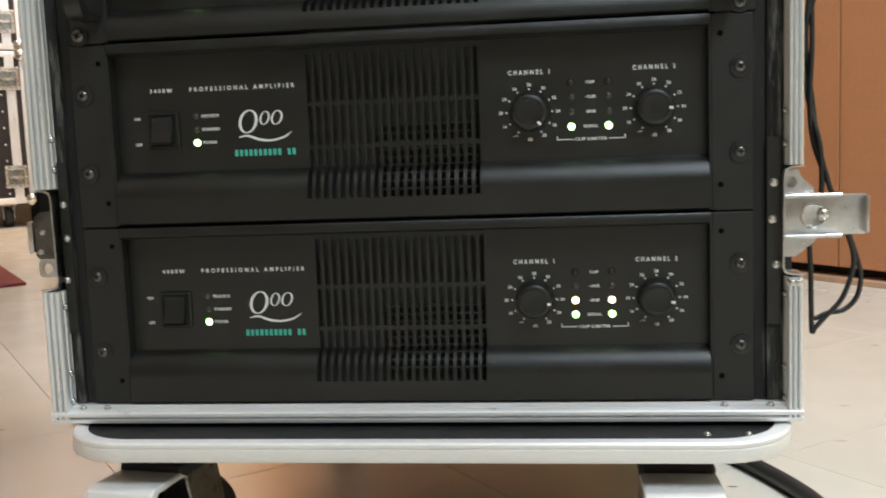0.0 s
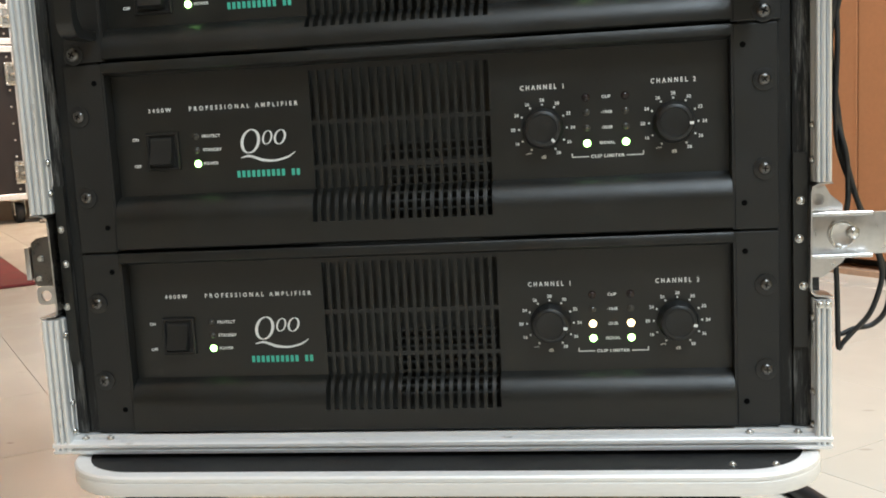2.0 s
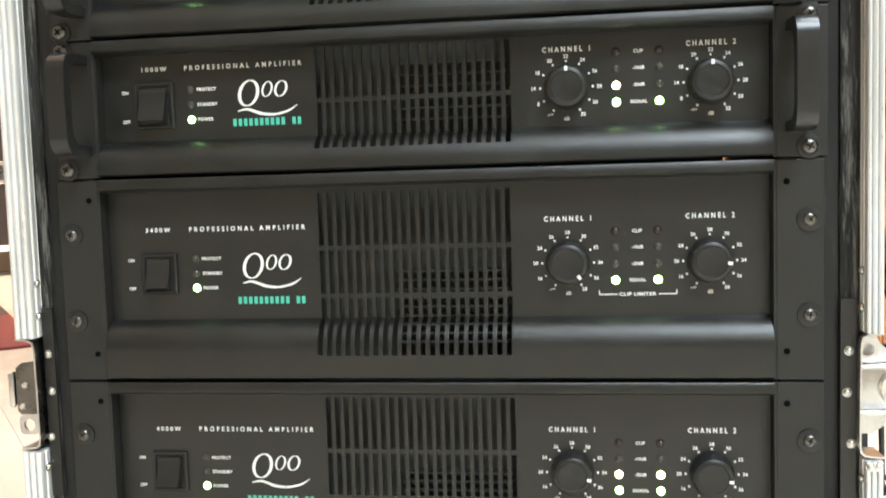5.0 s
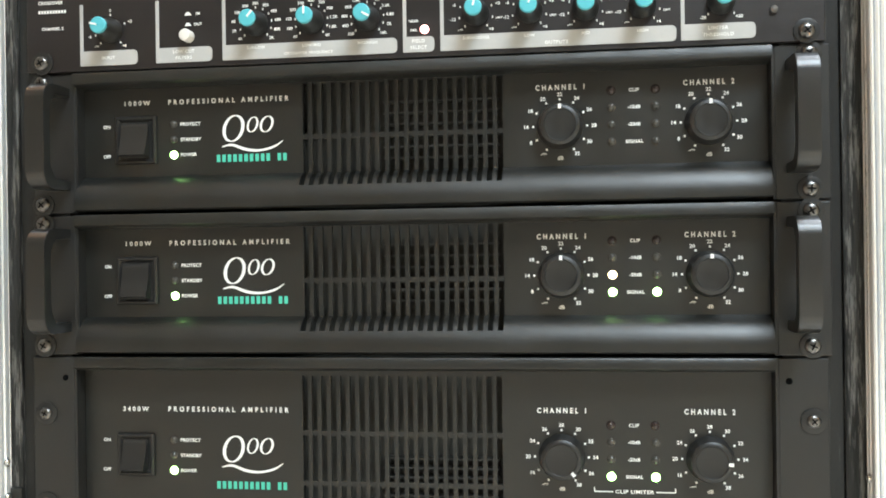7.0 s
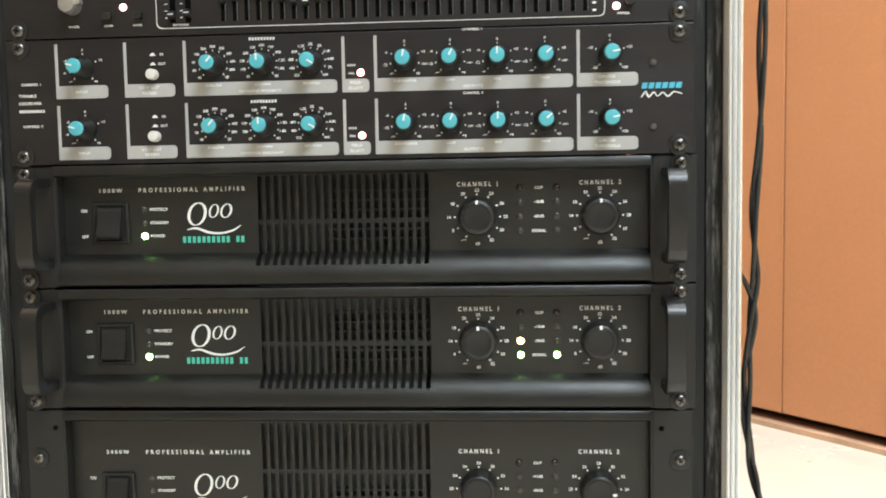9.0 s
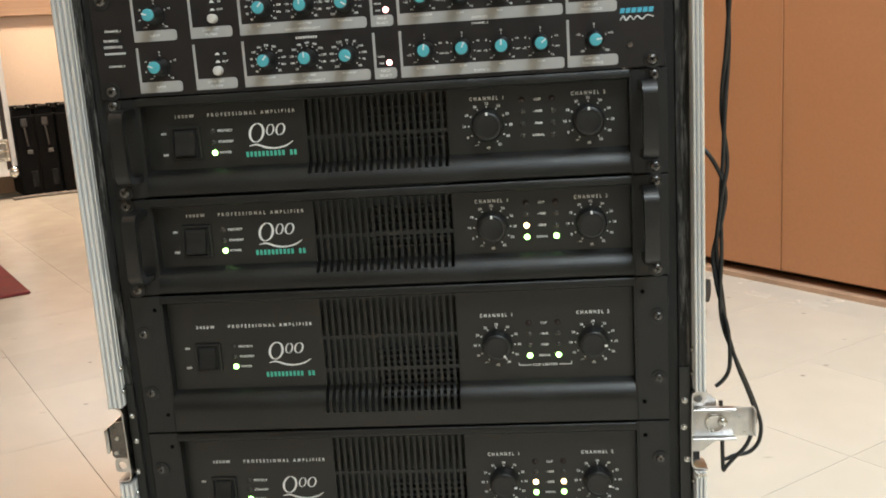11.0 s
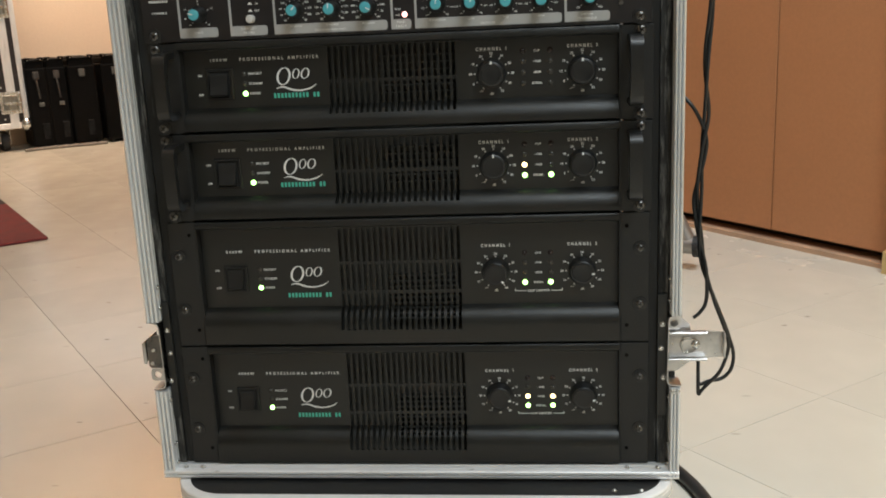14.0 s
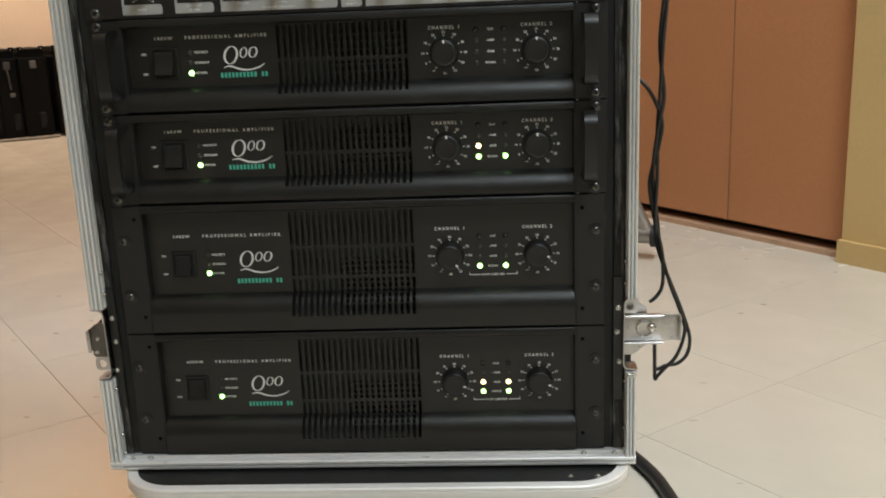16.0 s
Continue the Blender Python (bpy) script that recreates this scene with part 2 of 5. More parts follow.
# ---- mesh helpers ----
def part(name, bm, mat, parent, label="", smooth=False, at=None):
    me = bpy.data.meshes.new(name)
    bmesh.ops.recalc_face_normals(bm, faces=bm.faces)
    bm.to_mesh(me)
    bm.free()
    me.materials.append(mat)
    if smooth:
        me.polygons.foreach_set("use_smooth", [True] * len(me.polygons))
        me.set_sharp_from_angle(angle=radians(40))
    return part_of(name, me, parent, label, at)


def part_of(name, me, parent, label="", at=None):
    ob = new(name, me)
    if parent:
        ob.parent = parent
    if at is not None:
        ob.matrix_basis = at if isinstance(at, Matrix) else Matrix.Translation(at)
    if label:
        tagged(ob, label)
    return ob


def thing(name, m, label, category, group="", kind=""):
    ob = new(name)
    ob.empty_display_size = 0.05
    ob.matrix_basis = m if isinstance(m, Matrix) else Matrix.Translation(m)
    return tagged(ob, label, category, group, kind)


def box(bm, x0, x1, y0, y1, z0, z1, bevel=0.0, seg=2):
    r = bmesh.ops.create_cube(bm, size=1.0)
    for v in r["verts"]:
        v.co = Vector(((x0 + x1) / 2 + v.co.x * (x1 - x0), (y0 + y1) / 2 + v.co.y * (y1 - y0), (z0 + z1) / 2 + v.co.z * (z1 - z0)))
    if bevel:
        es = list({e for v in r["verts"] for e in v.link_edges})
        bmesh.ops.bevel(bm, geom=es, offset=bevel, segments=seg, profile=0.5, affect="EDGES")
    return bm


def lathe(bm, pts, m=Matrix.Identity(4), seg=24, cap=True):
    """Turns (radius, height) points round the local z axis."""
    rings = []
    for r, h in pts:
        rings.append([bm.verts.new(m @ Vector((r * math.cos(2 * math.pi * k / seg), r * math.sin(2 * math.pi * k / seg), h))) for k in range(seg)])
    for a, b in zip(rings, rings[1:]):
        for k in range(seg):
            bm.faces.new((a[k], a[(k + 1) % seg], b[(k + 1) % seg], b[k]))
    if cap:
        bm.faces.new(rings[0])
        bm.faces.new(rings[-1])
    return bm


OUT = Matrix.Rotation(radians(90), 4, "X")  # local z turned to -y, out of the front


def prism(bm, pts, lo, hi, axis="z"):
    """A closed outline swept along one axis."""
    put = {"z": lambda p, q, h: (p, q, h), "x": lambda p, q, h: (h, p, q), "y": lambda p, q, h: (p, h, q)}[axis]
    a = [bm.verts.new(put(p, q, lo)) for p, q in pts]
    b = [bm.verts.new(put(p, q, hi)) for p, q in pts]
    n = len(pts)
    for k in range(n):
        bm.faces.new((a[k], a[(k + 1) % n], b[(k + 1) % n], b[k]))
    bm.faces.new(a)
    bm.faces.new(b)
    return bm


def smooth_line(pts, steps=6):
    pts = [Vector(p) for p in pts]
    ext = [2 * pts[0] - pts[1]] + pts + [2 * pts[-1] - pts[-2]]
    out = []
    for i in range(1, len(ext) - 2):
        p0, p1, p2, p3 = ext[i - 1:i + 3]
        for k in range(steps):
            t = k / steps
            out.append(0.5 * (2 * p1 + (p2 - p0) * t + (2 * p0 - 5 * p1 + 4 * p2 - p3) * t * t + (3 * p1 - p0 - 3 * p2 + p3) * t ** 3))
    return out + [pts[-1]]


def tube(bm, pts, r, seg=10):
    rings = []
    for i, p in enumerate(pts):
        d = (pts[min(i + 1, len(pts) - 1)] - pts[max(i - 1, 0)]).normalized()
        side = d.orthogonal().normalized() if i == 0 else (side - d * side.dot(d)).normalized()
        up = d.cross(side)
        rings.append([bm.verts.new(p + r * (math.cos(2 * math.pi * k / seg) * side + math.sin(2 * math.pi * k / seg) * up)) for k in range(seg)])
    for a, b in zip(rings, rings[1:]):
        for k in range(seg):
            bm.faces.new((a[k], a[(k + 1) % seg], b[(k + 1) % seg], b[k]))
    bm.faces.new(rings[0])
    bm.faces.new(rings[-1])
    return bm


LETTERS = {}


def letters(text, spacing=1.0):
    key = (text, spacing)
    if key not in LETTERS:
        cu = bpy.data.curves.new("letters", "FONT")
        cu.body, cu.space_character, cu.resolution_u, cu.offset = text, spacing, 3, 0.030
        ob = new("letters", cu)
        me = bpy.data.meshes.new_from_object(ob.evaluated_get(bpy.context.evaluated_depsgraph_get()))
        vs = np.array([v.co[:2] for v in me.vertices])
        LETTERS[key] = (vs, [tuple(p.vertices) for p in me.polygons])
        bpy.data.objects.remove(ob)
        bpy.data.curves.remove(cu)
        bpy.data.meshes.remove(me)
    return LETTERS[key]


def write(bm, text, x, z, y, height, width=None, spacing=1.0, centre=True, bold=0.0):
    """Flat letters on the plane y, x to the right and z up; the middle (or left end) at x."""
    vs, faces = letters(text, spacing)
    lo, hi = vs.min(0), vs.max(0)
    sz = height / (hi[1] - lo[1])
    sx = width / (hi[0] - lo[0]) if width else sz
    x0 = x - (sx * (hi[0] - lo[0]) / 2 if centre else 0)
    made = [bm.verts.new((x0 + (p[0] - lo[0]) * sx, y, z - height / 2 + (p[1] - lo[1]) * sz)) for p in vs]
    for f in faces:
        try:
            bm.faces.new([made[i] for i in f])
        except ValueError:
            pass


def bars(bm, n, x0, x1, z, y, height, fill=0.62):
    step = (x1 - x0) / n
    for k in range(n):
        box(bm, x0 + k * step, x0 + (k + fill) * step, y - 0.0001, y + 0.0002, z - height / 2, z + height / 2)


def ring_flat(bm, cx, cz, y, rx, rz, w0, w1, slant=0.0, seg=32):
    """A flat slanted oval ring whose stroke swells from w0 to w1."""
    inner, outer = [], []
    for k in range(seg):
        t = 2 * math.pi * k / seg
        w = w0 + (w1 - w0) * abs(math.cos(t))
        for lst, s in ((inner, -1), (outer, 1)):
            px, pz = (rx + s * w / 2) * math.cos(t), (rz + s * w / 2) * math.sin(t)
            lst.append(bm.verts.new((cx + px + slant * pz, y, cz + pz)))
    for k in range(seg):
        j = (k + 1) % seg
        bm.faces.new((inner[k], inner[j], outer[j], outer[k]))


def stroke_flat(bm, pts, y, widths):
    """A flat stroke through (x, z) points with a width at each."""
    pts = [Vector((p[0], 0, p[1])) for p in pts]
    line = smooth_line(pts, 6)
    n = len(line)
    a, b = [], []
    for i, p in enumerate(line):
        d = (line[min(i + 1, n - 1)] - line[max(i - 1, 0)]).normalized()
        side = Vector((-d.z, 0, d.x))
        f = i / (n - 1) * (len(widths) - 1)
        k = min(int(f), len(widths) - 2)
        w = widths[k] + (widths[k + 1] - widths[k]) * (f - k)
        for lst, s in ((a, 1), (b, -1)):
            q = p + side * (s * w / 2)
            lst.append(bm.verts.new((q.x, y, q.z)))
    for i in range(n - 1):
        bm.faces.new((a[i], a[i + 1], b[i + 1], b[i]))


# ---- shared small parts ----
def screw_mesh():
    bm = bmesh.new()
    lathe(bm, [(0.0046, 0.0), (0.0045, 0.0010), (0.0040, 0.0018), (0.0028, 0.0025), (0.0010, 0.0027)], OUT, 20)
    n = len(bm.faces)
    for s in (0, 90):
        m = OUT @ Matrix.Rotation(radians(s + 20), 4, "Z")
        bm.faces.new([bm.verts.new(m @ Vector(p)) for p in ((-0.0024, -0.00042, 0.0029), (0.0024, -0.00042, 0.0029), (0.0024, 0.00042, 0.0029), (-0.0024, 0.00042, 0.0029))])
    me = bpy.data.meshes.new("mounting_screw")
    bmesh.ops.recalc_face_normals(bm, faces=bm.faces)
    bm.to_mesh(me)
    bm.free()
    me.materials.append(M_SCREW)
    me.materials.append(M_HOLE)
    for k, p in enumerate(me.polygons):
        p.use_smooth = k < n
        p.material_index = 0 if k < n else 1
    me.set_sharp_from_angle(angle=radians(50))
    return me


SCREW = screw_mesh()


def mesh_of(name, bm, mat, smooth=True):
    me = bpy.data.meshes.new(name)
    bmesh.ops.recalc_face_normals(bm, faces=bm.faces)
    bm.to_mesh(me)
    bm.free()
    me.materials.append(mat)
    if smooth:
        me.polygons.foreach_set("use_smooth", [True] * len(me.polygons))
        me.set_sharp_from_angle(angle=radians(40))
    return me


def dome(mat, name, r=0.0023, h=0.0024):
    return mesh_of(name, lathe(bmesh.new(), [(r * 1.25, 0), (r * 1.25, 0.0004), (r, 0.0005), (r * 0.9, h * 0.6), (r * 0.55, h * 0.92), (r * 0.1, h)], OUT, 16), mat)


LED = {k: dome(m, "indicator_light", r, r) for k, m, r in
       (("off", M_LEDOFF, 0.0023), ("red", M_LEDRED, 0.0023), ("green", M_LEDGREEN, 0.0020), ("amber", M_LEDAMBER, 0.0020), ("pale", M_LEDWHITE, 0.0020))}
RIVET = dome(M_CHROME, "rivet", 0.0022, 0.0022)
WASHER = mesh_of("screw_washer", lathe(bmesh.new(), [(0.0072, 0), (0.0072, 0.0009), (0.0060, 0.0012)], OUT, 18), M_KNOB)

GREEN_BAR = mesh_of("printed_bar", box(bmesh.new(), 0, 0.0022, -0.0001, 0.0002, -0.0023, 0.0023), M_GREEN, False)

U = 0.04445
Z_STACK = 0.1655   # underside of the lowest unit
FACE = 0.010       # depth of the recessed faces behind the ears


# ---- amplifiers ----
def amplifier(z, units, label, watts, dial, lights, pointers, shift=0.0):
    h = units * U
    three = units == 3
    amp = thing("power_amplifier", (shift, 0, z), label, "amplifier", "amplifiers in the rack")
    tall = h - 0.001
    zf = (0.0655, 0.0740) if not three else (0.0945, 0.1165)     # foot of the face, foot of the slots, below the top
    top_slot = 0.0105 if not three else 0.0135
    fb = zf[0]
    line = [(0.004, 0.0006), (-0.0028, 0.0008), (-0.0036, 0.0018), (-0.0036, 0.0072), (-0.0022, 0.0084), (0.0, 0.0090), (FACE, 0.0096),
            (FACE, fb), (0.0090, fb + 0.0005), (0.0070, fb + 0.0013), (0.0048, fb + 0.0025), (0.0028, fb + 0.0041), (0.0011, fb + 0.0060), (-0.0004, fb + 0.0082),
            (-0.0017, fb + 0.0107), (-0.0027, fb + 0.0134), (-0.0033, fb + 0.0160), (-0.0036, fb + 0.0190), (-0.0036, h - 0.0026), (-0.0022, h - 0.0014), (0.004, h - 0.0012)]

    def cut(lo, hi):
        out = []
        for (y0, d0), (y1, d1) in zip(line, line[1:]):
            for d in (lo, hi):
                if d0 < d < d1:
                    out.append((y0 + (y1 - y0) * (d - d0) / (d1 - d0), d))
        return sorted([p for p in line if lo <= p[1] <= hi] + out, key=lambda p: p[1])

    def shell(bm, pts, x0, x1, thick=0.0022):
        prism(bm, [(y, h - d) for y, d in pts] + [(y + thick, h - d) for y, d in reversed(pts)], x0, x1, "x")

    xe, g0, g1 = 0.2118, -0.0685, 0.0553
    bm = bmesh.new()
    shell(bm, line, -xe - shift / 2, g0)
    shell(bm, line, g1, xe - shift)
    shell(bm, cut(0, top_slot), g0, g1)
    shell(bm, cut(zf[1], h), g0, g1)
    part("front_panel", bm, M_PANEL, amp, smooth=True)
    # grille of upright slats with cross bars
    n, slot = 21, 0.0033
    pitch = (g1 - g0 - slot) / (n - 1)
    slat_bm = bmesh.new()
    shell(slat_bm, cut(top_slot, zf[1]), 0, pitch - slot)
    slat = mesh_of("slat", slat_bm, M_PANEL)
    for k in range(n - 1):
        part_of("slat", slat, amp, at=(g0 + slot + k * pitch, 0, 0))
    for d in ((0.0434,) if not three else (0.0490, 0.0800)):
        bm = bmesh.new()
        box(bm, g0, g1, FACE + 0.0003, FACE + 0.002, h - d - 0.0016, h - d + 0.0016)
        part("cross_bar", bm, M_PANEL, amp)
    # chassis behind the panel, open at the front behind the grille
    bm = prism(bmesh.new(), [(-0.2105, 0.0135), (g0 - 0.004, 0.0135), (g0 - 0.004, 0.028), (g1 + 0.004, 0.028), (g1 + 0.004, 0.0135), (0.2105, 0.0135), (0.2105, 0.40), (-0.2105, 0.40)],
               0.002, tall - 0.002)
    part("chassis", bm, M_DARK, amp)
    # heat-sink fins seen through the slots
    fin = mesh_of("cooling_fin", box(bmesh.new(), 0.0, 0.072, 0.0, 0.0075, -0.0006, 0.0006), M_FIN, False)
    for k in range(9 if three else 6):
        part_of("cooling_fin", fin, amp, at=(-0.020, 0.0200, h - (0.066 if three else 0.022) - k * (0.0058 if three else 0.007)))
    # ears
    for s in (-1, 1):
        bm = bmesh.new()
        back = shift if s > 0 else 0.0
        x0, x1 = sorted((s * 0.2136 - back, s * 0.2413))
        box(bm, x0, x1, 0.0, 0.003, 0.0006, tall, 0.0006)
        box(bm, *sorted((s * 0.2122 - back, s * 0.2140 - back)), 0.0004, 0.0150, 0.0006, tall)
        part("rack_ear", bm, M_EAR, amp)
        for d in ((0.0062, 0.0827) if not three else (0.0365, 0.0935)):
            part_of("screw_washer", WASHER, amp, at=(s * 0.2325 - shift, 0, h - d))
            part_of("mounting_screw", SCREW, amp, at=pose(s * 0.2325 - shift, -0.0008, h - d, 0, random.uniform(0, 90), 0) @ Matrix.Scale(0.86 if three else 1.0, 4))
        if three:
            for d in (0.014, 0.1155):
                bm = lathe(bmesh.new(), [(0.0019, 0), (0.0019, 0.0003)], OUT @ Matrix.Translation((0, 0, 0)), 14)
                part("ear_hole", bm, M_HOLE, amp, at=(s * 0.2195, -0.0001, h - d))
        else:
            bm = bmesh.new()
            reach, zl, zh, r = 0.031, 0.0150, h - 0.0095, 0.011
            pts = [(0.0, zl), (-reach + r, zl)] + [(-reach + r - r * math.sin(a), zl + r - r * math.cos(a)) for a in (0.4, 0.8, 1.2)] + [(-reach, zl + r)]
            pts += [(-reach, zh - r)] + [(-reach + r - r * math.sin(a), zh - r + r * math.cos(a)) for a in (1.2, 0.8, 0.4)] + [(-reach + r, zh), (0.0, zh)]
            inn = [(min(y + (0.007 if y < -0.02 else 0), 0.0), zz + (0.006 if zz < h / 2 else -0.006)) for y, zz in pts]
            prism(bm, pts + inn[::-1], min(s * 0.2170, s * 0.2292), max(s * 0.2170, s * 0.2292), "x")
            bmesh.ops.bevel(bm, geom=[e for e in bm.edges], offset=0.0012, segments=2, affect="EDGES", clamp_overlap=True)
            part("handle", bm, M_HANDLE, amp, smooth=True)
    # knobs with their dials
    kz = h - (0.0418 if not three else 0.0611)
    for n_ch, kx in ((0, 0.0905 if three else 0.0895), (1, 0.1765 if three else 0.1757)):
        bm = lathe(bmesh.new(), [(0.0137, 0), (0.0136, 0.0022), (0.0122, 0.0064), (0.0119, 0.0098), (0.0110, 0.0106), (0.0094, 0.0108), (0.0090, 0.0103), (0.0084, 0.0102), (0.0004, 0.0102)], OUT, 36)
        knob = part("volume_knob", bm, M_KNOB, amp, smooth=True, at=(kx, FACE, kz))
        a = radians(pointers[n_ch])
        bm = bmesh.new()
        box(bm, -0.0009, 0.0009, -0.0112, -0.0080, 0.0092, 0.0119)
        part("pointer", bm, M_WHITE, knob, "white pointer mark", at=Matrix.Rotation(a, 4, "Y"))
        bm = bmesh.new()
        for k, text in enumerate(dial):
            t = radians(-150 + 30 * k)
            write(bm, text, kx + 0.0200 * math.sin(t), kz + 0.0190 * math.cos(t), FACE - 0.0003, 0.0023 if k else 0.0013, spacing=1.05)
            if k < len(dial) - 1:
                box(bm, kx + 0.0160 * math.sin(t) - 0.0006, kx + 0.0160 * math.sin(t) + 0.0006, FACE - 0.0004, FACE - 0.0001,
                    kz + 0.0160 * math.cos(t) - 0.0006, kz + 0.0160 * math.cos(t) + 0.0006)
        write(bm, "CHANNEL %d" % (n_ch + 1), kx + 0.0002, kz + (0.0232 if not three else 0.0276), FACE - 0.0003, 0.0033, 0.0290, 1.7)
        part("dial_scale", bm, M_WHITE, amp, "white dial numbers")
    # signal lights
    for row, (dz, text) in enumerate(((0.0202, "CLIP"), (0.0102, "-10dB"), (0.0, "-20dB"), (-0.0102, "SIGNAL"))):
        for col, lx in enumerate((0.1196, 0.1453)):
            part_of("indicator_light", LED[lights[row][col]], amp, at=(lx, FACE, kz + dz - (0.0010 if three else 0)))
    bm = bmesh.new()
    for dz, text in ((0.0202, "CLIP"), (0.0102, "-10dB"), (0.0, "-20dB"), (-0.0102, "SIGNAL")):
        write(bm, text, 0.1330, kz + dz - (0.0010 if three else 0), FACE - 0.0003, 0.0021, spacing=1.1)
    if three:
        zc = kz - 0.0200
        write(bm, "CLIP LIMITER", 0.1330, zc, FACE - 0.0003, 0.0022, 0.0225, 1.1)
        for s in (-1, 1):
            x0, x1 = sorted((0.1330 + s * 0.0125, 0.1330 + s * 0.0235))
            box(bm, x0, x1, FACE - 0.0004, FACE - 0.0001, zc - 0.0004, zc + 0.0002)
            box(bm, 0.1330 + s * 0.0235 - 0.0003, 0.1330 + s * 0.0235 + 0.0003, FACE - 0.0004, FACE - 0.0001, zc, zc + 0.0024)
    part("lettering", bm, M_WHITE, amp, "white printed level marks")
    bm = bmesh.new()
    # lettering of the power side
    led_d = 0.0523 if not three else 0.0735
    lz = h - led_d
    write(bm, watts, -0.1775 if three else -0.1765, lz + (0.0333 if not three else 0.0386), FACE - 0.0003, 0.0030, 0.0172, 1.6)
    write(bm, "PROFESSIONAL AMPLIFIER", -0.1166, lz + (0.0333 if not three else 0.0387), FACE - 0.0003, 0.0032, 0.0785, 1.85)
    write(bm, "ON", -0.1972, lz + 0.0188, FACE - 0.0003, 0.0022)
    write(bm, "OFF", -0.1972, lz, FACE - 0.0003, 0.0022)
    for k, text in enumerate(("POWER", "STANDBY", "PROTECT")):
        write(bm, text, -0.1480, lz + 0.0096 * k, FACE - 0.0003, 0.0022, spacing=1.08, centre=False)
        part_of("indicator_light", LED["green" if k == 0 else "off"], amp, at=(-0.1525, FACE, lz + 0.0096 * k))
    part("lettering", bm, M_WHITE, amp, "white printed words")
    # maker's mark as plain shapes
    bm = bmesh.new()
    mz = lz + (0.0120 if not three else 0.0105)
    yl = FACE - 0.0003
    ring_flat(bm, -0.1132, mz + 0.0035, yl, 0.0060, 0.0080, 0.0007, 0.0022, 0.18)
    stroke_flat(bm, [(-0.1208, mz - 0.0078), (-0.1142, mz - 0.0068), (-0.1052, mz - 0.0098), (-0.0962, mz - 0.0106), (-0.0872, mz - 0.0086), (-0.0812, mz - 0.0050)],
                yl - 0.0001, (0.0007, 0.0016, 0.0019, 0.0014, 0.0014, 0.0005))
    ring_flat(bm, -0.1008, mz + 0.0056, yl, 0.0030, 0.0046, 0.0005, 0.0014, 0.22)
    ring_flat(bm, -0.0917, mz + 0.0056, yl, 0.0036, 0.0048, 0.0005, 0.0016, 0.22)
    part("printed_mark", bm, M_WHITE, amp, "white swoosh and oval mark")
    for k in range(13):
        if k != 10:
            part_of("printed_bar", GREEN_BAR, amp, at=(-0.1243 + 0.00358 * k, yl, lz - (0.0030 if not three else 0.0086)))
    # rocker switch
    bm = bmesh.new()
    sx, sz = -0.1772, lz + 0.0098
    # frame round a well, its rims sloping in
    rim = [(0.0136, 0.0152, 0.001), (0.0136, 0.0152, -0.0016), (0.0128, 0.0144, -0.0024), (0.0116, 0.0132, -0.0024), (0.0104, 0.0120, -0.0010)]
    small = 0.88 if three else 1.0
    loops = [[bm.verts.new((sx + a * w * small, FACE + y, sz + b * hh * small)) for a, b in ((-1, -1), (1, -1), (1, 1), (-1, 1))] for w, hh, y in rim]
    for lo, hi in zip(loops, loops[1:]):
        for k in range(4):
            bm.faces.new((lo[k], lo[(k + 1) % 4], hi[(k + 1) % 4], hi[k]))
    bm.faces.new(loops[0])
    bm.faces.new(loops[-1])
    bezel = part("switch_bezel", bm, M_KNOB, amp)
    bm = bmesh.new()
    # rocker pressed in at the top, hollow along its face
    prism(bm, [(FACE - 0.0008, sz - 0.0112 * small), (FACE - 0.0062, sz - 0.0112 * small), (FACE - 0.0088, sz - 0.0098 * small), (FACE - 0.0078, sz - 0.0066 * small), (FACE - 0.0063, sz - 0.0030 * small),
               (FACE - 0.0052, sz + 0.0005 * small), (FACE - 0.0043, sz + 0.0042 * small), (FACE - 0.0036, sz + 0.0080 * small), (FACE - 0.0030, sz + 0.0104 * small), (FACE - 0.0020, sz + 0.0112 * small), (FACE - 0.0008, sz + 0.0112 * small)],
          sx - 0.0088 * small, sx + 0.0088 * small, "x")
    bmesh.ops.bevel(bm, geom=[e for e in bm.edges if abs(e.verts[0].co.x - e.verts[1].co.x) < 1e-6], offset=0.0006, segments=2, affect="EDGES", clamp_overlap=True)
    part("rocker", bm, M_ROCKER, bezel, "glossy black rocker", smooth=True)
    return amp


DIAL2 = ("-\u221e", "8", "14", "18", "20", "22", "24", "26", "28", "30", "32", "dB")
DIAL3 = ("-\u221e", "16", "20", "24", "26", "28", "30", "32", "34", "36", "38", "dB")
OFFS = (("red", "red"), ("off", "off"), ("off", "off"), ("off", "off"))
SIG = OFFS[:3] + (("green", "green"),)
SIGB = OFFS[:2] + (("amber", "off"), ("green", "green"))
SIG20 = OFFS[:2] + (("amber", "amber"), ("green", "green"))
ZD = Z_STACK
ZC = ZD + 3 * U
ZB = ZC + 3 * U
ZA = ZB + 2 * U
ZX = ZA + 2 * U
ZE = ZX + 2 * U
ZTOP = ZE + 2 * U
amplifier(ZD, 3, "black three-unit power amplifier at rack bottom, level lights lit", "4000W", DIAL3, SIG20, (100, 100))
amplifier(ZC, 3, "black three-unit power amplifier with green signal lights, above another", "3400W", DIAL3, SIG, (140, 95))
amplifier(ZB, 2, "black two-unit power amplifier with side handles and green signal lights", "1000W", DIAL2, SIGB, (0, 0), 0.0022)
amplifier(ZA, 2, "black two-unit power amplifier with side handles, under the crossover", "1000W", DIAL2, OFFS, (0, 0), 0.0027)


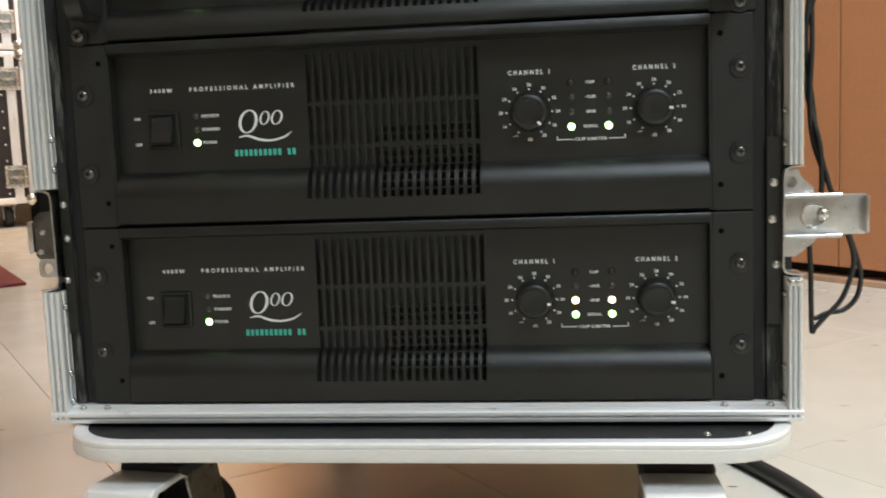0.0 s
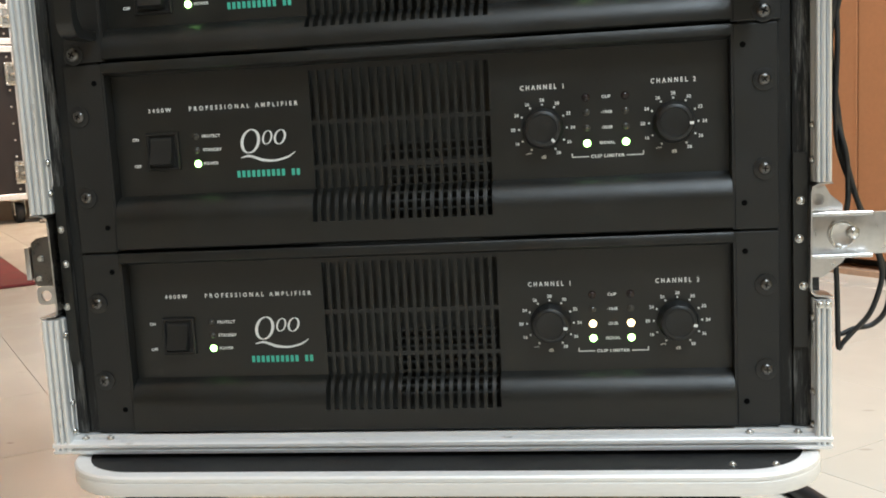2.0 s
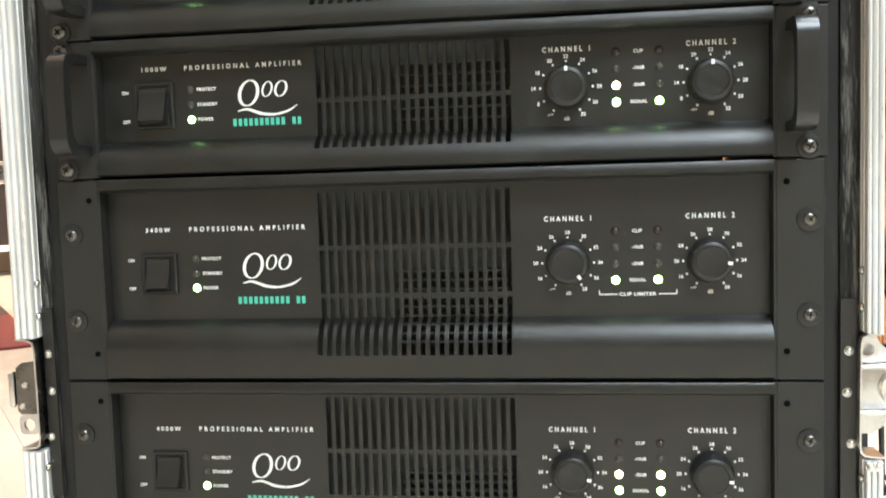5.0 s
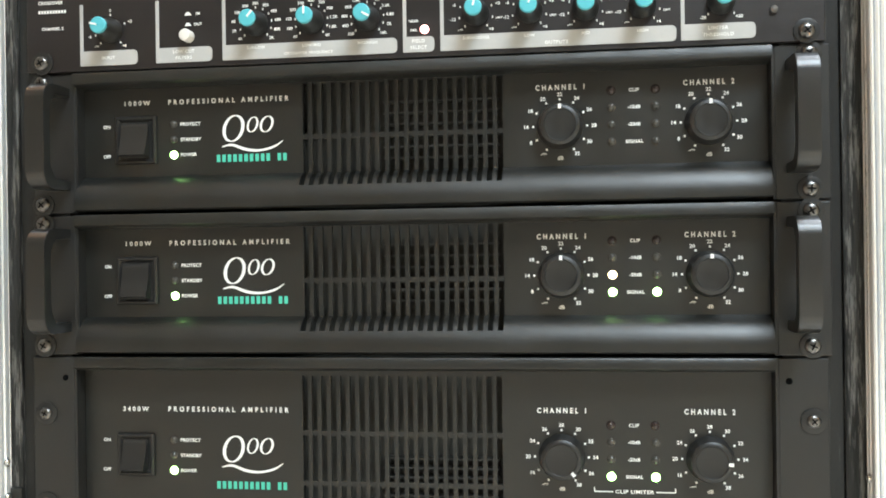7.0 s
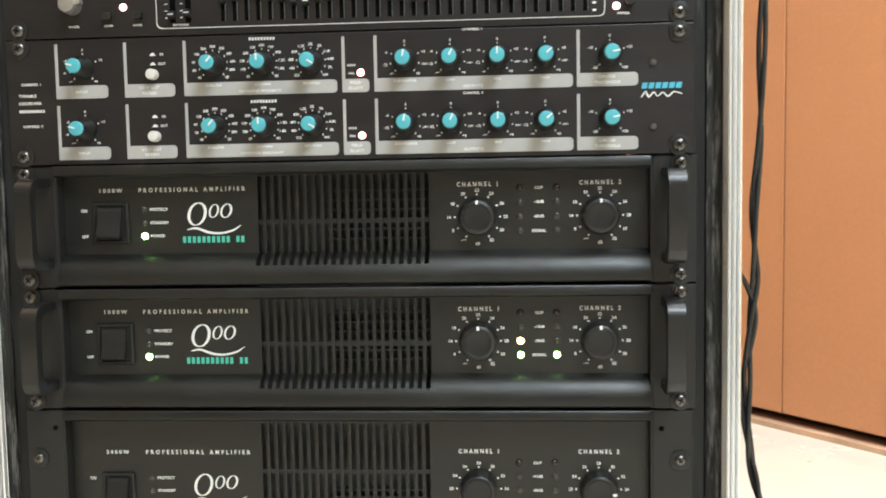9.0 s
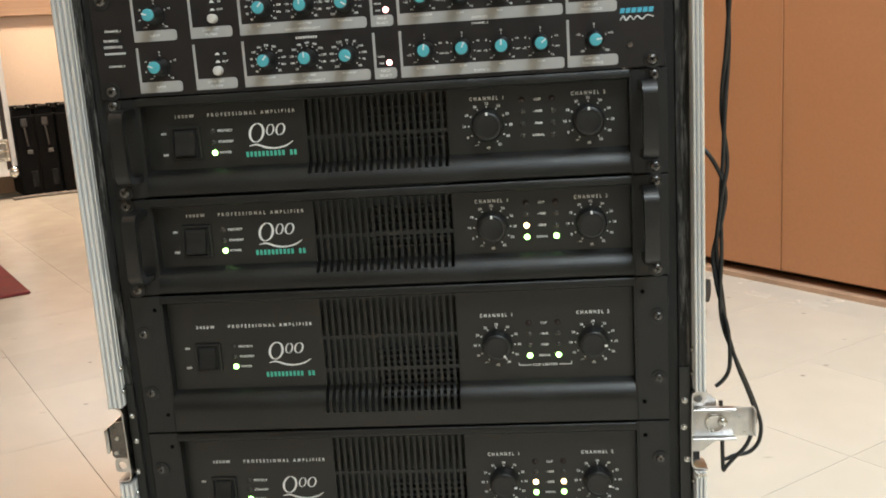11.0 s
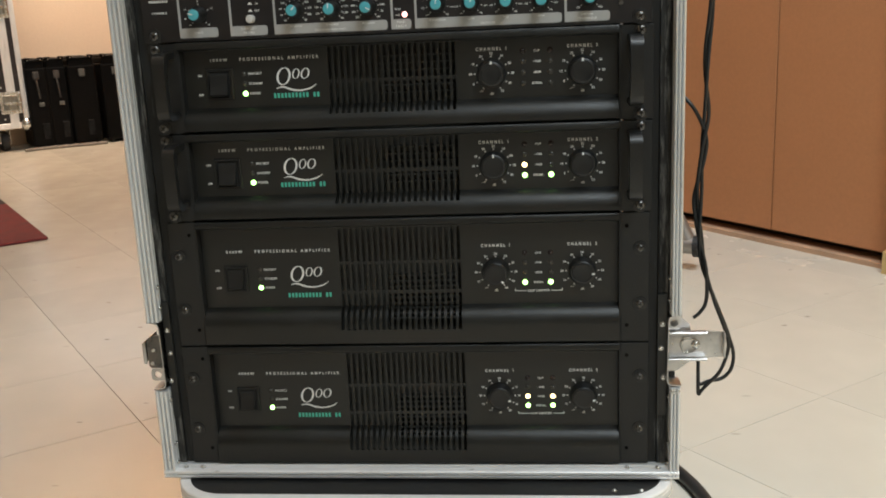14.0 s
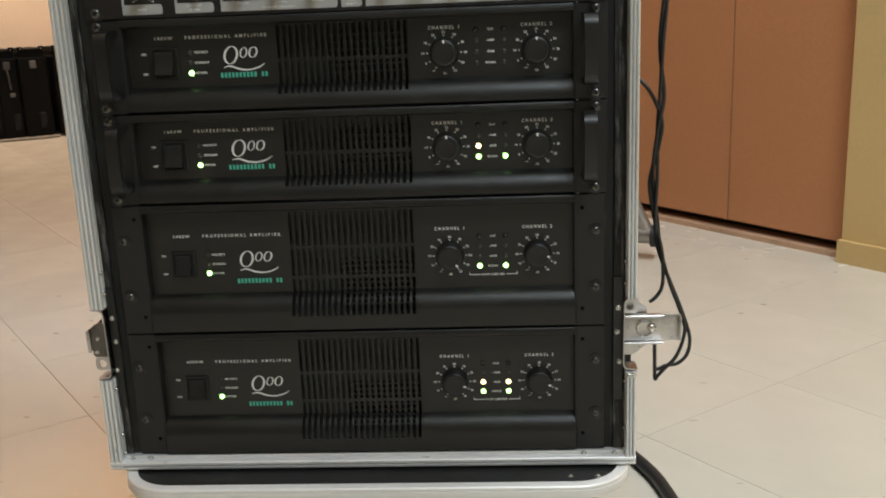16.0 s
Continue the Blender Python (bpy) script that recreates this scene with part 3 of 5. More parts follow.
# ---- crossover ----
def ears_screws(owner, h):
    for s in (-1, 1):
        for d in (0.0062, h - 0.0062):
            part_of("screw_washer", WASHER, owner, at=(s * 0.2310, -0.002, d))
            part_of("mounting_screw", SCREW, owner, at=pose(s * 0.2310, -0.0028, d, 0, random.uniform(0, 90), 0))


def crossover(z):
    h = 2 * U
    x = thing("crossover_unit", (0, 0, z), "black rack crossover with turquoise-capped knobs and grey printed boxes", "crossover")
    bm = bmesh.new()
    box(bm, -0.2413, 0.2413, -0.002, 0.002, 0.0004, h - 0.0006, 0.0005)
    part("front_panel", bm, M_XPANEL, x)
    bm = bmesh.new()
    box(bm, -0.212, 0.212, 0.002, 0.22, 0.003, h - 0.003)
    part("chassis", bm, M_DARK, x)
    ears_screws(x, h)
    body = mesh_of("knob", lathe(bmesh.new(), [(0.0078, 0), (0.0076, 0.004), (0.0058, 0.006), (0.0052, 0.0150)], OUT, 24), M_KNOB)
    cap = mesh_of("knob_cap", lathe(bmesh.new(), [(0.0050, 0.0150), (0.0051, 0.0168), (0.0045, 0.0174), (0.0002, 0.0175)], OUT, 24, cap=False), M_CYAN)
    mark = mesh_of("pointer", box(bmesh.new(), -0.0005, 0.0005, -0.0179, -0.0174, 0.0005, 0.0052), M_WHITE, False)
    y = -0.0024
    sets = ((-0.185, -75), (-0.091, 40), (-0.056, 0), (-0.0215, 120), (0.044, 10), (0.0755, 25), (0.108, 0), (0.1405, 50), (0.1845, 80))
    groups = ((-0.2055, -0.1675, ("INPUT",)), (-0.1555, -0.119, ("LOW CUT", "FILTERS")), (-0.1125, -0.0035, ("CROSSOVER FREQUENCY",)),
              (0.0, 0.019, ("FIELD", "SELECT")), (0.0225, 0.1595, ("OUTPUTS",)), (0.162, 0.2035, ("LIMITER", "THRESHOLD")))
    ring = (("-\u221e", "-6", "-3", "0", "+3", "", "+6"), ("40", "50", "60", "150", "200", "300", "350", "450", "600", "800", "2K"),
            ("60", "100", "120", "200", "500", "600", "700", "900", "1.2K", "1.8K", "4K"), ("320", "400", "480", "800", "1.2K", "2K", "3K", "3.6K", "4.8K", "7K", "16K"),
            ("-\u221e", "-12", "-6", "0", "+3", "LIMIT", "+6"), ("-20", "-10", "0", "+10", "+20"))
    for row, base in ((1, 0.0468), (2, 0.0035)):
        kz = base + 0.0215
        def word(text, px, pz, size, gap=1.1):
            bm = bmesh.new()
            write(bm, text, px, pz, y - 0.0003, size, spacing=gap)
            part("lettering", bm, M_WHITE, x, "white printed word")

        words = bmesh.new()
        names_left = bmesh.new()
        for g, (x0, x1, text) in enumerate(groups):
            grey = bmesh.new()
            box(grey, x0, x0 + 0.0022, y, y + 0.0006, base, base + 0.0385, 0.0002, 1)
            r = 0.0028
            pts = [(x0 + 0.0012, base), (x1 - r, base)] + [(x1 - r + r * math.sin(t), base + r - r * math.cos(t)) for t in (0.4, 0.8, 1.2, 1.57)]
            pts += [(x1 - r + r * math.cos(t), base + 0.0092 - r + r * math.sin(t)) for t in (0.0, 0.4, 0.8, 1.2, 1.57)] + [(x0 + 0.0012, base + 0.0092)]
            prism(grey, pts, y - 0.0001, y + 0.0005, "y")
            part("printed_box", grey, M_GREY, x, "light grey printed box")
            for k, line in enumerate(text):
                zz = base + (0.0024 if len(text) == 1 else 0.0066 - 0.0038 * k)
                word(line, (x0 + x1) / 2, zz if len(text) > 1 or g else base + 0.0046, 0.0021, 1.15)
        for text, px in (("SUB/LOW", -0.091), ("LOW/MID", -0.056), ("MID/HIGH", -0.0215), ("SUBWOOFER", 0.044), ("LOW", 0.0755), ("MID", 0.108), ("HIGH", 0.1405)):
            word(text, px, base + 0.0070, 0.0019)
        for n, (px, turn) in enumerate(sets):
            knob = part_of("knob", body, x, at=(px, y + 0.0003, kz))
            part_of("knob_cap", cap, knob, "turquoise cap")
            part_of("pointer", mark, knob, at=Matrix.Rotation(radians(turn), 4, "Y"))
            scale = bmesh.new()
            names = ring[5 if n == 8 else n if n < 4 else 4]
            for k, text in enumerate(names):
                t = radians((-140, -105, -65, 0, 65, 105, 140)[k] if len(names) == 7 else -135 + 270 * k / (len(names) - 1))
                if not text:
                    continue
                write(scale, text, px + 0.0142 * math.sin(t), kz + 0.0125 * math.cos(t), y - 0.0002, 0.0011 if "\u221e" in text else 0.0012 if text == "LIMIT" else 0.0019, spacing=1.05)
                box(scale, px + 0.0102 * math.sin(t) - 0.0003, px + 0.0102 * math.sin(t) + 0.0003, y - 0.0004, y + 0.0002,
                    kz + 0.0098 * math.cos(t) - 0.0006, kz + 0.0098 * math.cos(t) + 0.0006)
            part("dial_scale", scale, M_WHITE, x, "white dial numbers")
        for k, text in enumerate(("OUT", "IN")):
            zz = base + 0.0230 + 0.0065 * k
            word(text, -0.1278, zz, 0.0018)
            prism(words, [(-0.1365, zz - 0.0009), (-0.1320, zz - 0.0009), (-0.1335, zz + 0.0011), (-0.1350, zz + 0.0011)], y - 0.0003, y + 0.0001, "y")
        word("NEAR", 0.0068, base + 0.0185, 0.0016)
        word("FAR", 0.0068, base + 0.0130, 0.0016)
        write(names_left, "CHANNEL %d" % row, -0.2235, 0.0574 if row == 1 else 0.0278, y - 0.0003, 0.0019, spacing=1.1)
        word("CHANNEL %d" % row, 0.091, base + 0.0410, 0.0018)
        if row == 1:
            write(names_left, "TUNABLE", -0.2330, 0.0494, y - 0.0003, 0.0021, spacing=1.1, centre=False)
            write(names_left, "CROSSOVER", -0.2330, 0.0441, y - 0.0003, 0.0021, spacing=1.1, centre=False)
            bars(names_left, 10, -0.2330, -0.2140, 0.0385, y, 0.0019)
        bars(words, 9, -0.0650, -0.0460, base + 0.0385, y, 0.0020)
        part("button_mark", words, M_WHITE, x, "white button symbols")
        part("unit_name", names_left, M_WHITE, x, "white printed words")
        bm = lathe(bmesh.new(), [(0.0038, 0), (0.0038, 0.006), (0.0033, 0.0072), (0.0005, 0.0076)], OUT, 20)
        part("push_button", bm, M_BUTTON, x, "white push button", smooth=True, at=(-0.1340, y, base + 0.0155))
        part_of("indicator_light", LED["pale"], x, at=(0.0132, y, base + 0.0133))
        bm = lathe(bmesh.new(), [(0.0022, 0), (0.0022, 0.0012), (0.0004, 0.0014)], OUT, 14)
        part("panel_screw", bm, M_SCREW, x, at=(0.2135, y, kz - 0.006))
    bm = bmesh.new()
    for k in range(6):
        xx = 0.2055 + 0.0046 * k
        prism(bm, [(xx, 0.0445), (xx + 0.0036, 0.0445), (xx + 0.0046, 0.0485), (xx + 0.0010, 0.0485)], y - 0.0003, y, "y")
    part("printed_mark", bm, M_BLUE, x, "slanted light blue mark")
    bm = bmesh.new()
    stroke_flat(bm, [(0.2055, 0.0385), (0.2085, 0.0425), (0.2105, 0.0388), (0.2140, 0.0420), (0.2165, 0.0392), (0.2200, 0.0418), (0.2235, 0.0390), (0.2275, 0.0420), (0.2330, 0.0405)],
                y - 0.0003, (0.0006, 0.0011, 0.0007, 0.0011, 0.0006))
    part("printed_swirl", bm, M_WHITE, x, "white wavy mark")
    return x


crossover(ZX)


# ---- equaliser ----
def equaliser(z):
    h = 2 * U
    e = thing("graphic_equaliser", (0, 0, z), "black rack equaliser with rows of small sliders", "equaliser")
    bm = bmesh.new()
    box(bm, -0.2413, 0.2413, -0.002, 0.002, 0.0006, h - 0.0006, 0.0005)
    part("front_panel", bm, M_XPANEL, e)
    bm = bmesh.new()
    box(bm, -0.212, 0.212, 0.002, 0.20, 0.003, h - 0.003)
    part("chassis", bm, M_DARK, e)
    ears_screws(e, h)
    y = -0.0022
    groove = mesh_of("slider_groove", box(bmesh.new(), -0.0020, 0.0020, -0.0003, 0.0, -0.0150, 0.0150), M_HOLE, False)
    # paler strip painted as the upright highlight in each groove
    glint = mesh_of("slider_track", box(bmesh.new(), 0.0009, 0.0016, -0.0006, -0.0002, -0.0150, 0.0150), M_FIN, False)
    fader = mesh_of("slider", prism(bmesh.new(), [(-0.0002, -0.0030), (-0.0050, -0.0018), (-0.0056, 0.0), (-0.0050, 0.0018), (-0.0002, 0.0030)], -0.0021, 0.0021, "x"), M_KNOB, False)
    mark = mesh_of("slider_mark", box(bmesh.new(), -0.0020, 0.0020, -0.0058, -0.0054, -0.0003, 0.0003), M_WHITE, False)
    for row in (0, 1):
        base = 0.0022 + 0.0437 * row
        mid = base + 0.0220
        words = bmesh.new()
        for k in range(31):
            fx = -0.0820 + 0.00836 * k
            slot = part_of("slider_groove", groove, e, at=(fx, y, mid))
            part_of("slider_track", glint, slot)
            f = part_of("slider", fader, e, at=(fx, y, mid + 0.004 * math.sin(k * 0.7 + row) * (0.4 + 0.6 * ((k * 7) % 5) / 5)))
            part_of("slider_mark", mark, f)
            write(words, str(20 + 10 * k) if k % 2 == 0 else "%dK" % (1 + k // 3), fx, base + 0.0385, y - 0.0002, 0.0017)
            if k == 30:
                for q in range(7):
                    box(words, fx + 0.0042, fx + 0.0066, y - 0.0001, y + 0.0001, mid - 0.0155 + 0.005 * q, mid - 0.0141 + 0.005 * q)
        for fx, low in ((-0.1185, -0.010), (-0.1075, -0.009)):
            part_of("slider_groove", groove, e, at=(fx, y, mid))
            f = part_of("slider", fader, e, at=(fx, y, mid + low))
            part_of("slider_mark", mark, f)
            for q in range(6):
                box(words, fx - 0.0058, fx - 0.0038, y - 0.0001, y + 0.0001, mid - 0.012 + 0.0048 * q, mid - 0.0114 + 0.0048 * q)
        write(words, "LOW", -0.1185, base + 0.0385, y - 0.0002, 0.0015)
        write(words, "HIGH", -0.1075, base + 0.0385, y - 0.0002, 0.0015)
        write(words, "CUT FILTERS", -0.1130, base + 0.0052, y - 0.0002, 0.0015)
        write(words, "CHANNEL %d" % (2 - row), -0.1645, base + 0.0275, y - 0.0002, 0.0022, spacing=1.15)
        write(words, "IN LEVEL", -0.1900, base + 0.0060, y - 0.0002, 0.0015)
        write(words, "BYPASS", -0.1650, base + 0.0060, y - 0.0002, 0.0015)
        write(words, "RANGE", -0.1440, base + 0.0060, y - 0.0002, 0.0015)
        # rounded outline round the sliders
        x0, x1, z0, z1, r = -0.1305, 0.1815, base + 0.0028, base + 0.0420, 0.004
        rim = []
        for cx, cz, a0 in ((x1 - r, z1 - r, 0), (x0 + r, z1 - r, 90), (x0 + r, z0 + r, 180), (x1 - r, z0 + r, 270)):
            rim += [(cx + r * math.cos(radians(a0 + 30 * k)), cz + r * math.sin(radians(a0 + 30 * k))) for k in range(4)]
        a = [words.verts.new((p[0], y - 0.0001, p[1])) for p in rim]
        cx, cz = (x0 + x1) / 2, (z0 + z1) / 2
        b = [words.verts.new((p[0] - math.copysign(0.0005, p[0] - cx), y - 0.0001, p[1] - math.copysign(0.0005, p[1] - cz))) for p in rim]
        for k in range(len(rim)):
            words.faces.new((a[k], a[(k + 1) % len(rim)], b[(k + 1) % len(rim)], b[k]))
        if row == 0:
            write(words, "POWER", 0.1940, base + 0.0045, y - 0.0002, 0.0018)
            part_of("indicator_light", LED["pale"], e, at=(0.1890, y, base + 0.0095))
            bm = lathe(bmesh.new(), [(0.0034, 0), (0.0034, 0.004), (0.003, 0.0048)], OUT, 18)
            part("power_button", bm, M_KNOB, e, at=(0.1980, y, base + 0.0125))
        part("lettering", words, M_WHITE, e, "pale printed words")
        bm = lathe(bmesh.new(), [(0.0066, 0), (0.0062, 0.010), (0.0055, 0.0115), (0.0005, 0.0118)], OUT, 24)
        box(bm, 0.0, 0.0095, -0.0105, -0.004, -0.0016, 0.0016, 0.0005)
        part("level_knob", bm, M_SILVER, e, "silver pointer knob", smooth=True, at=pose(-0.1905, y, base + 0.0205, 0, -10, 0))
        for bx in (-0.1650, -0.1430):
            bm = box(bmesh.new(), -0.0028, 0.0028, -0.005, 0, -0.0024, 0.0024, 0.0006)
            part("push_button", bm, M_KNOB, e, at=(bx, y, base + 0.0125))
        part_of("indicator_light", LED["pale"], e, at=(-0.1540, y, base + 0.0185))
    bm = bmesh.new()
    box(bm, -0.2315, -0.2095, y - 0.0003, y, 0.0405, 0.0445)
    part("printed_mark", bm, M_WHITE, e, "white oblong mark")
    return e


equaliser(ZE)


# ---- flight case round the rack ----
def flight_case():
    c = thing("rack_flight_case", (0, 0, 0.1535), "black flight case rack with ribbed aluminium edges, front lid off", "flight case")
    z0, z1 = 0.1535, ZTOP + 0.012
    off = Vector((0, 0, -0.1535))

    def add(name, bm, mat, label="", smooth=False, parent=c):
        if parent is c:
            bmesh.ops.translate(bm, vec=off, verts=bm.verts)
        return part(name, bm, mat, parent, label, smooth)

    for s in (-1, 1):
        bm = bmesh.new()
        box(bm, *sorted((s * (0.2590 if s < 0 else 0.2628), s * 0.2690)), 0.012, 0.56, z0 + 0.012, z1 - 0.012)
        add("side_wall", bm, M_LAM)
        bm = bmesh.new()
        box(bm, *sorted((s * 0.2502, s * (0.2588 if s < 0 else 0.2612))), 0.0015, 0.05, z0 + 0.0125, z1 - 0.0125)
        add("wood_strip", bm, M_WOOD, "scratched black plywood strip")
        bm = bmesh.new()
        box(bm, *sorted((s * 0.2165, s * 0.2498)), 0.0034, 0.0058, z0 + 0.0125, z1 - 0.0125, 0.0005)
        box(bm, *sorted((s * 0.2474, s * 0.2498)), 0.0058, 0.045, z0 + 0.0125, z1 - 0.0125)
        add("rack_rail", bm, M_RAIL)
        # ribbed edge, in two lengths with the latch between them
        inner = 0.2578 if s < 0 else 0.2614
        gap = (0.2716 - inner) / 3
        beads = []
        for k in range(3):
            cx = inner + gap * (k + 0.5)
            beads += [(cx - 0.42 * gap * math.cos(t), -0.0104 - 0.0020 * math.sin(t)) for t in (0, 0.5, 1.05, 1.57, 2.1, 2.64, 3.14)]
            if k < 2:
                beads.append((cx + 0.5 * gap, -0.0072))
        prof = [(inner, -0.0098)] + beads + [(0.2716, -0.0100), (0.2716, 0.030), (0.2692, 0.030), (0.2692, 0.0118), (inner + 0.0012, 0.0118),
                (inner, 0.0112), (inner, 0.0088), (inner + 0.0008, 0.0080), (inner + 0.0008, 0.0062), (inner, 0.0054), (inner, 0.0020), (inner + 0.0008, 0.0012), (inner + 0.0008, -0.0006),
                (inner, -0.0014), (inner, -0.0046), (inner + 0.0008, -0.0054), (inner + 0.0008, -0.0068), (inner, -0.0076)]
        for lo, hi in ((z0 + 0.001, 0.2530), (0.3290, z1)):
            bm = bmesh.new()
            prism(bm, [(s * p, q) for p, q in prof], lo, hi)
            add("edge_profile", bm, M_ALU, "ribbed aluminium edge", True)
            for zz in (lo + 0.014, hi - 0.012, lo + 0.036):
                part_of("rivet", RIVET, c, at=Matrix.Translation((s * (inner + 0.0002), -0.0038, zz - 0.1535)) @ Matrix.Rotation(radians(-90 * s), 4, "Z"))
    bm = bmesh.new()
    lvl = [(-0.0104, z0), (-0.0122, z0 + 0.0008), (-0.0128, z0 + 0.0030), (-0.0084, z0 + 0.0037), (-0.0084, z0 + 0.0047), (-0.0128, z0 + 0.0054), (-0.0128, z0 + 0.0076),
           (-0.0116, z0 + 0.0086), (-0.0076, z0 + 0.0100), (-0.0070, z0 + 0.0072), (-0.0054, z0 + 0.0072), (-0.0046, z0 + 0.0122), (-0.0040, z0 + 0.0124), (-0.0040, z0 + 0.0116), (0.0300, z0 + 0.0116), (0.030, z0)]
    prism(bm, lvl, -0.2716, 0.2716, "x")
    add("edge_profile", bm, M_ALUH, "ribbed aluminium edge")
    bm = bmesh.new()
    prism(bm, [(y, z0 + z1 - zz) for y, zz in lvl], -0.2716, 0.2716, "x")
    add("edge_profile", bm, M_ALUH, "ribbed aluminium edge")
    for rx in (-0.2490, -0.2300, 0.2200, 0.2510):
        part_of("rivet", RIVET, c, at=Matrix.Translation((rx, -0.006, 0.0104)) @ Matrix.Rotation(radians(-70), 4, "X"))
    bm = bmesh.new()
    box(bm, -0.269, 0.269, 0.030, 0.56, z0 + 0.001, z0 + 0.0112)
    add("floor_board", bm, M_LAM)
    bm = bmesh.new()
    box(bm, -0.269, 0.269, 0.030, 0.56, z1 - 0.0112, z1 - 0.001)
    add("top_board", bm, M_LAM)
    bm = bmesh.new()
    box(bm, -0.2588, 0.2588, 0.55, 0.56, z0 + 0.0115, z1 - 0.0115)
    add("back_board", bm, M_LAM)
    # butterfly latches: one flap turned out, the other folded back along the wall
    for s in (-1, 1):
        metal = M_ZINC if s > 0 else M_LATCH

        def outline(bm, pts, y0, y1):
            prism(bm, [(s * x, zz) for x, zz in pts], y0, y1, "y")

        # dish: a thin strip along the case edge that flares out at both ends, and the plate behind the flap
        bm = bmesh.new()
        strip = [(0.2722, 0.3286), (0.2640, 0.3280), (0.2604, 0.3262), (0.2594, 0.3222), (0.2590, 0.2940), (0.2588, 0.2620), (0.2592, 0.2572), (0.2614, 0.2550), (0.2722, 0.2538)]
        outline(bm, strip + [(x + 0.0010, zz + (-0.0010 if zz > 0.325 else 0.0010 if zz < 0.258 else 0)) for x, zz in reversed(strip)], -0.0085, 0.0140)
        if s > 0:
            outline(bm, [(0.2598, 0.3250), (0.2728, 0.3250), (0.2760, 0.3190), (0.2838, 0.3120), (0.2838, 0.3060), (0.2598, 0.3060)], 0.0118, 0.0132)
            outline(bm, [(0.2598, 0.2820), (0.2838, 0.2820), (0.2835, 0.2762), (0.2820, 0.2745), (0.2700, 0.2652), (0.2604, 0.2652)], 0.0060, 0.0074)
        else:
            outline(bm, [(0.2600, 0.3135), (0.2712, 0.3120), (0.2758, 0.3085), (0.2758, 0.2800), (0.2738, 0.2775), (0.2600, 0.2775)], -0.0060, -0.0046)
        plate = add("latch_plate", bm, metal, "plated steel latch dish", True)
        # thin pale piece put on as the bright front edge of the darkened dish
        if s < 0:
            bm = bmesh.new()
            outline(bm, strip + [(x + 0.0010, zz + (-0.0010 if zz > 0.325 else 0.0010 if zz < 0.258 else 0)) for x, zz in reversed(strip)], -0.0095, -0.0086)
            bmesh.ops.translate(bm, vec=off, verts=bm.verts)
            part("rim", bm, M_ZINC, plate, "bright piece for the lit front edge", True)
        # small holed tab
        bm = bmesh.new()
        tab = (0.2600, 0.2732, 0.3090, 0.3242) if s > 0 else (0.2600, 0.2738, 0.2640, 0.2772)
        cx, cz = (tab[0] + tab[1]) / 2, (tab[2] + tab[3]) / 2
        n = 24
        rings = []
        lift = 0.0 if s > 0 else -0.0122
        for y, grow in ((0.0060 + lift, 1.0), (0.0044 + lift, 1.0), (0.0044 + lift, 0.55), (0.0060 + lift, 0.55)):
            ring = []
            for k in range(n):
                t = 2 * math.pi * k / n
                if grow < 1:
                    px, pz = 0.0038 * math.cos(t), 0.0038 * math.sin(t)
                else:
                    q = (abs(math.cos(t)) ** 5 + abs(math.sin(t)) ** 5) ** -0.2
                    px, pz = q * math.cos(t) * (tab[1] - tab[0]) / 2, q * math.sin(t) * (tab[3] - tab[2]) / 2
                ring.append(bm.verts.new((s * (cx + px), y, cz + pz)))
            rings.append(ring)
        for a, b in zip(rings, rings[1:] + rings[:1]):
            for k in range(n):
                bm.faces.new((a[k], a[(k + 1) % n], b[(k + 1) % n], b[k]))
        bmesh.ops.translate(bm, vec=off, verts=bm.verts)
        part("holed_tab", bm, M_ZINC, plate, "bright holed steel tab", True)
        bm = box(bmesh.new(), *sorted((s * 0.2499, s * (0.2575 if s < 0 else 0.2588))), -0.0010, 0.0012, 0.2200, 0.3480)
        add("recess_plate", bm, M_PANEL)
        for px, zz in ((0.2545, 0.3170), (0.2535, 0.2920), (0.2560, 0.2610)):
            part_of("rivet", RIVET, c, at=(s * px, -0.0010, zz - 0.1535))
        bm = bmesh.new()
        if s > 0:
            box(bm, 0.2612, 0.3160, 0.0040, 0.0056, 0.2800, 0.3075, 0.0006, 2)
            box(bm, 0.3146, 0.3164, -0.0020, 0.0056, 0.2812, 0.3063, 0.0006, 2)
            for zz in (0.2800, 0.3075):
                box(bm, 0.2612, 0.2985, -0.0022, 0.0056, zz - 0.0008, zz + 0.0008, 0.0005, 1)
                tube(bm, [Vector((0.2612, -0.0022, zz)), Vector((0.2985, -0.0022, zz))], 0.0014, 10)
        else:
            box(bm, -0.2812, -0.2796, -0.0060, 0.0330, 0.2820, 0.3052, 0.0006, 2)
            box(bm, -0.2812, -0.2772, -0.0066, -0.0052, 0.2820, 0.3052, 0.0006, 2)
            box(bm, -0.2796, -0.2700, 0.0135, 0.0152, 0.2820, 0.3052, 0.0004, 1)
        bmesh.ops.translate(bm, vec=off, verts=bm.verts)
        part("latch_flap", bm, M_ZINC, plate, smooth=True)
        if s > 0:
            disc = lathe(bmesh.new(), [(0.0092, 0), (0.0092, 0.0008), (0.0084, 0.0013), (0.0074, 0.0008), (0.0006, 0.0008)], OUT, 28)
            part("turn_disc", disc, M_ZINC, plate, smooth=True, at=(0.2812, 0.0040, 0.1402))
            bow = bmesh.new()
            tube(bow, smooth_line([Vector((-0.0050, -0.0012, -0.0078)), Vector((-0.0072, -0.0022, 0.0)), Vector((-0.0056, -0.0024, 0.0062)), Vector((0.0010, -0.0022, 0.0070)), Vector((0.0060, -0.0016, 0.0052))], 5), 0.0007, 8)
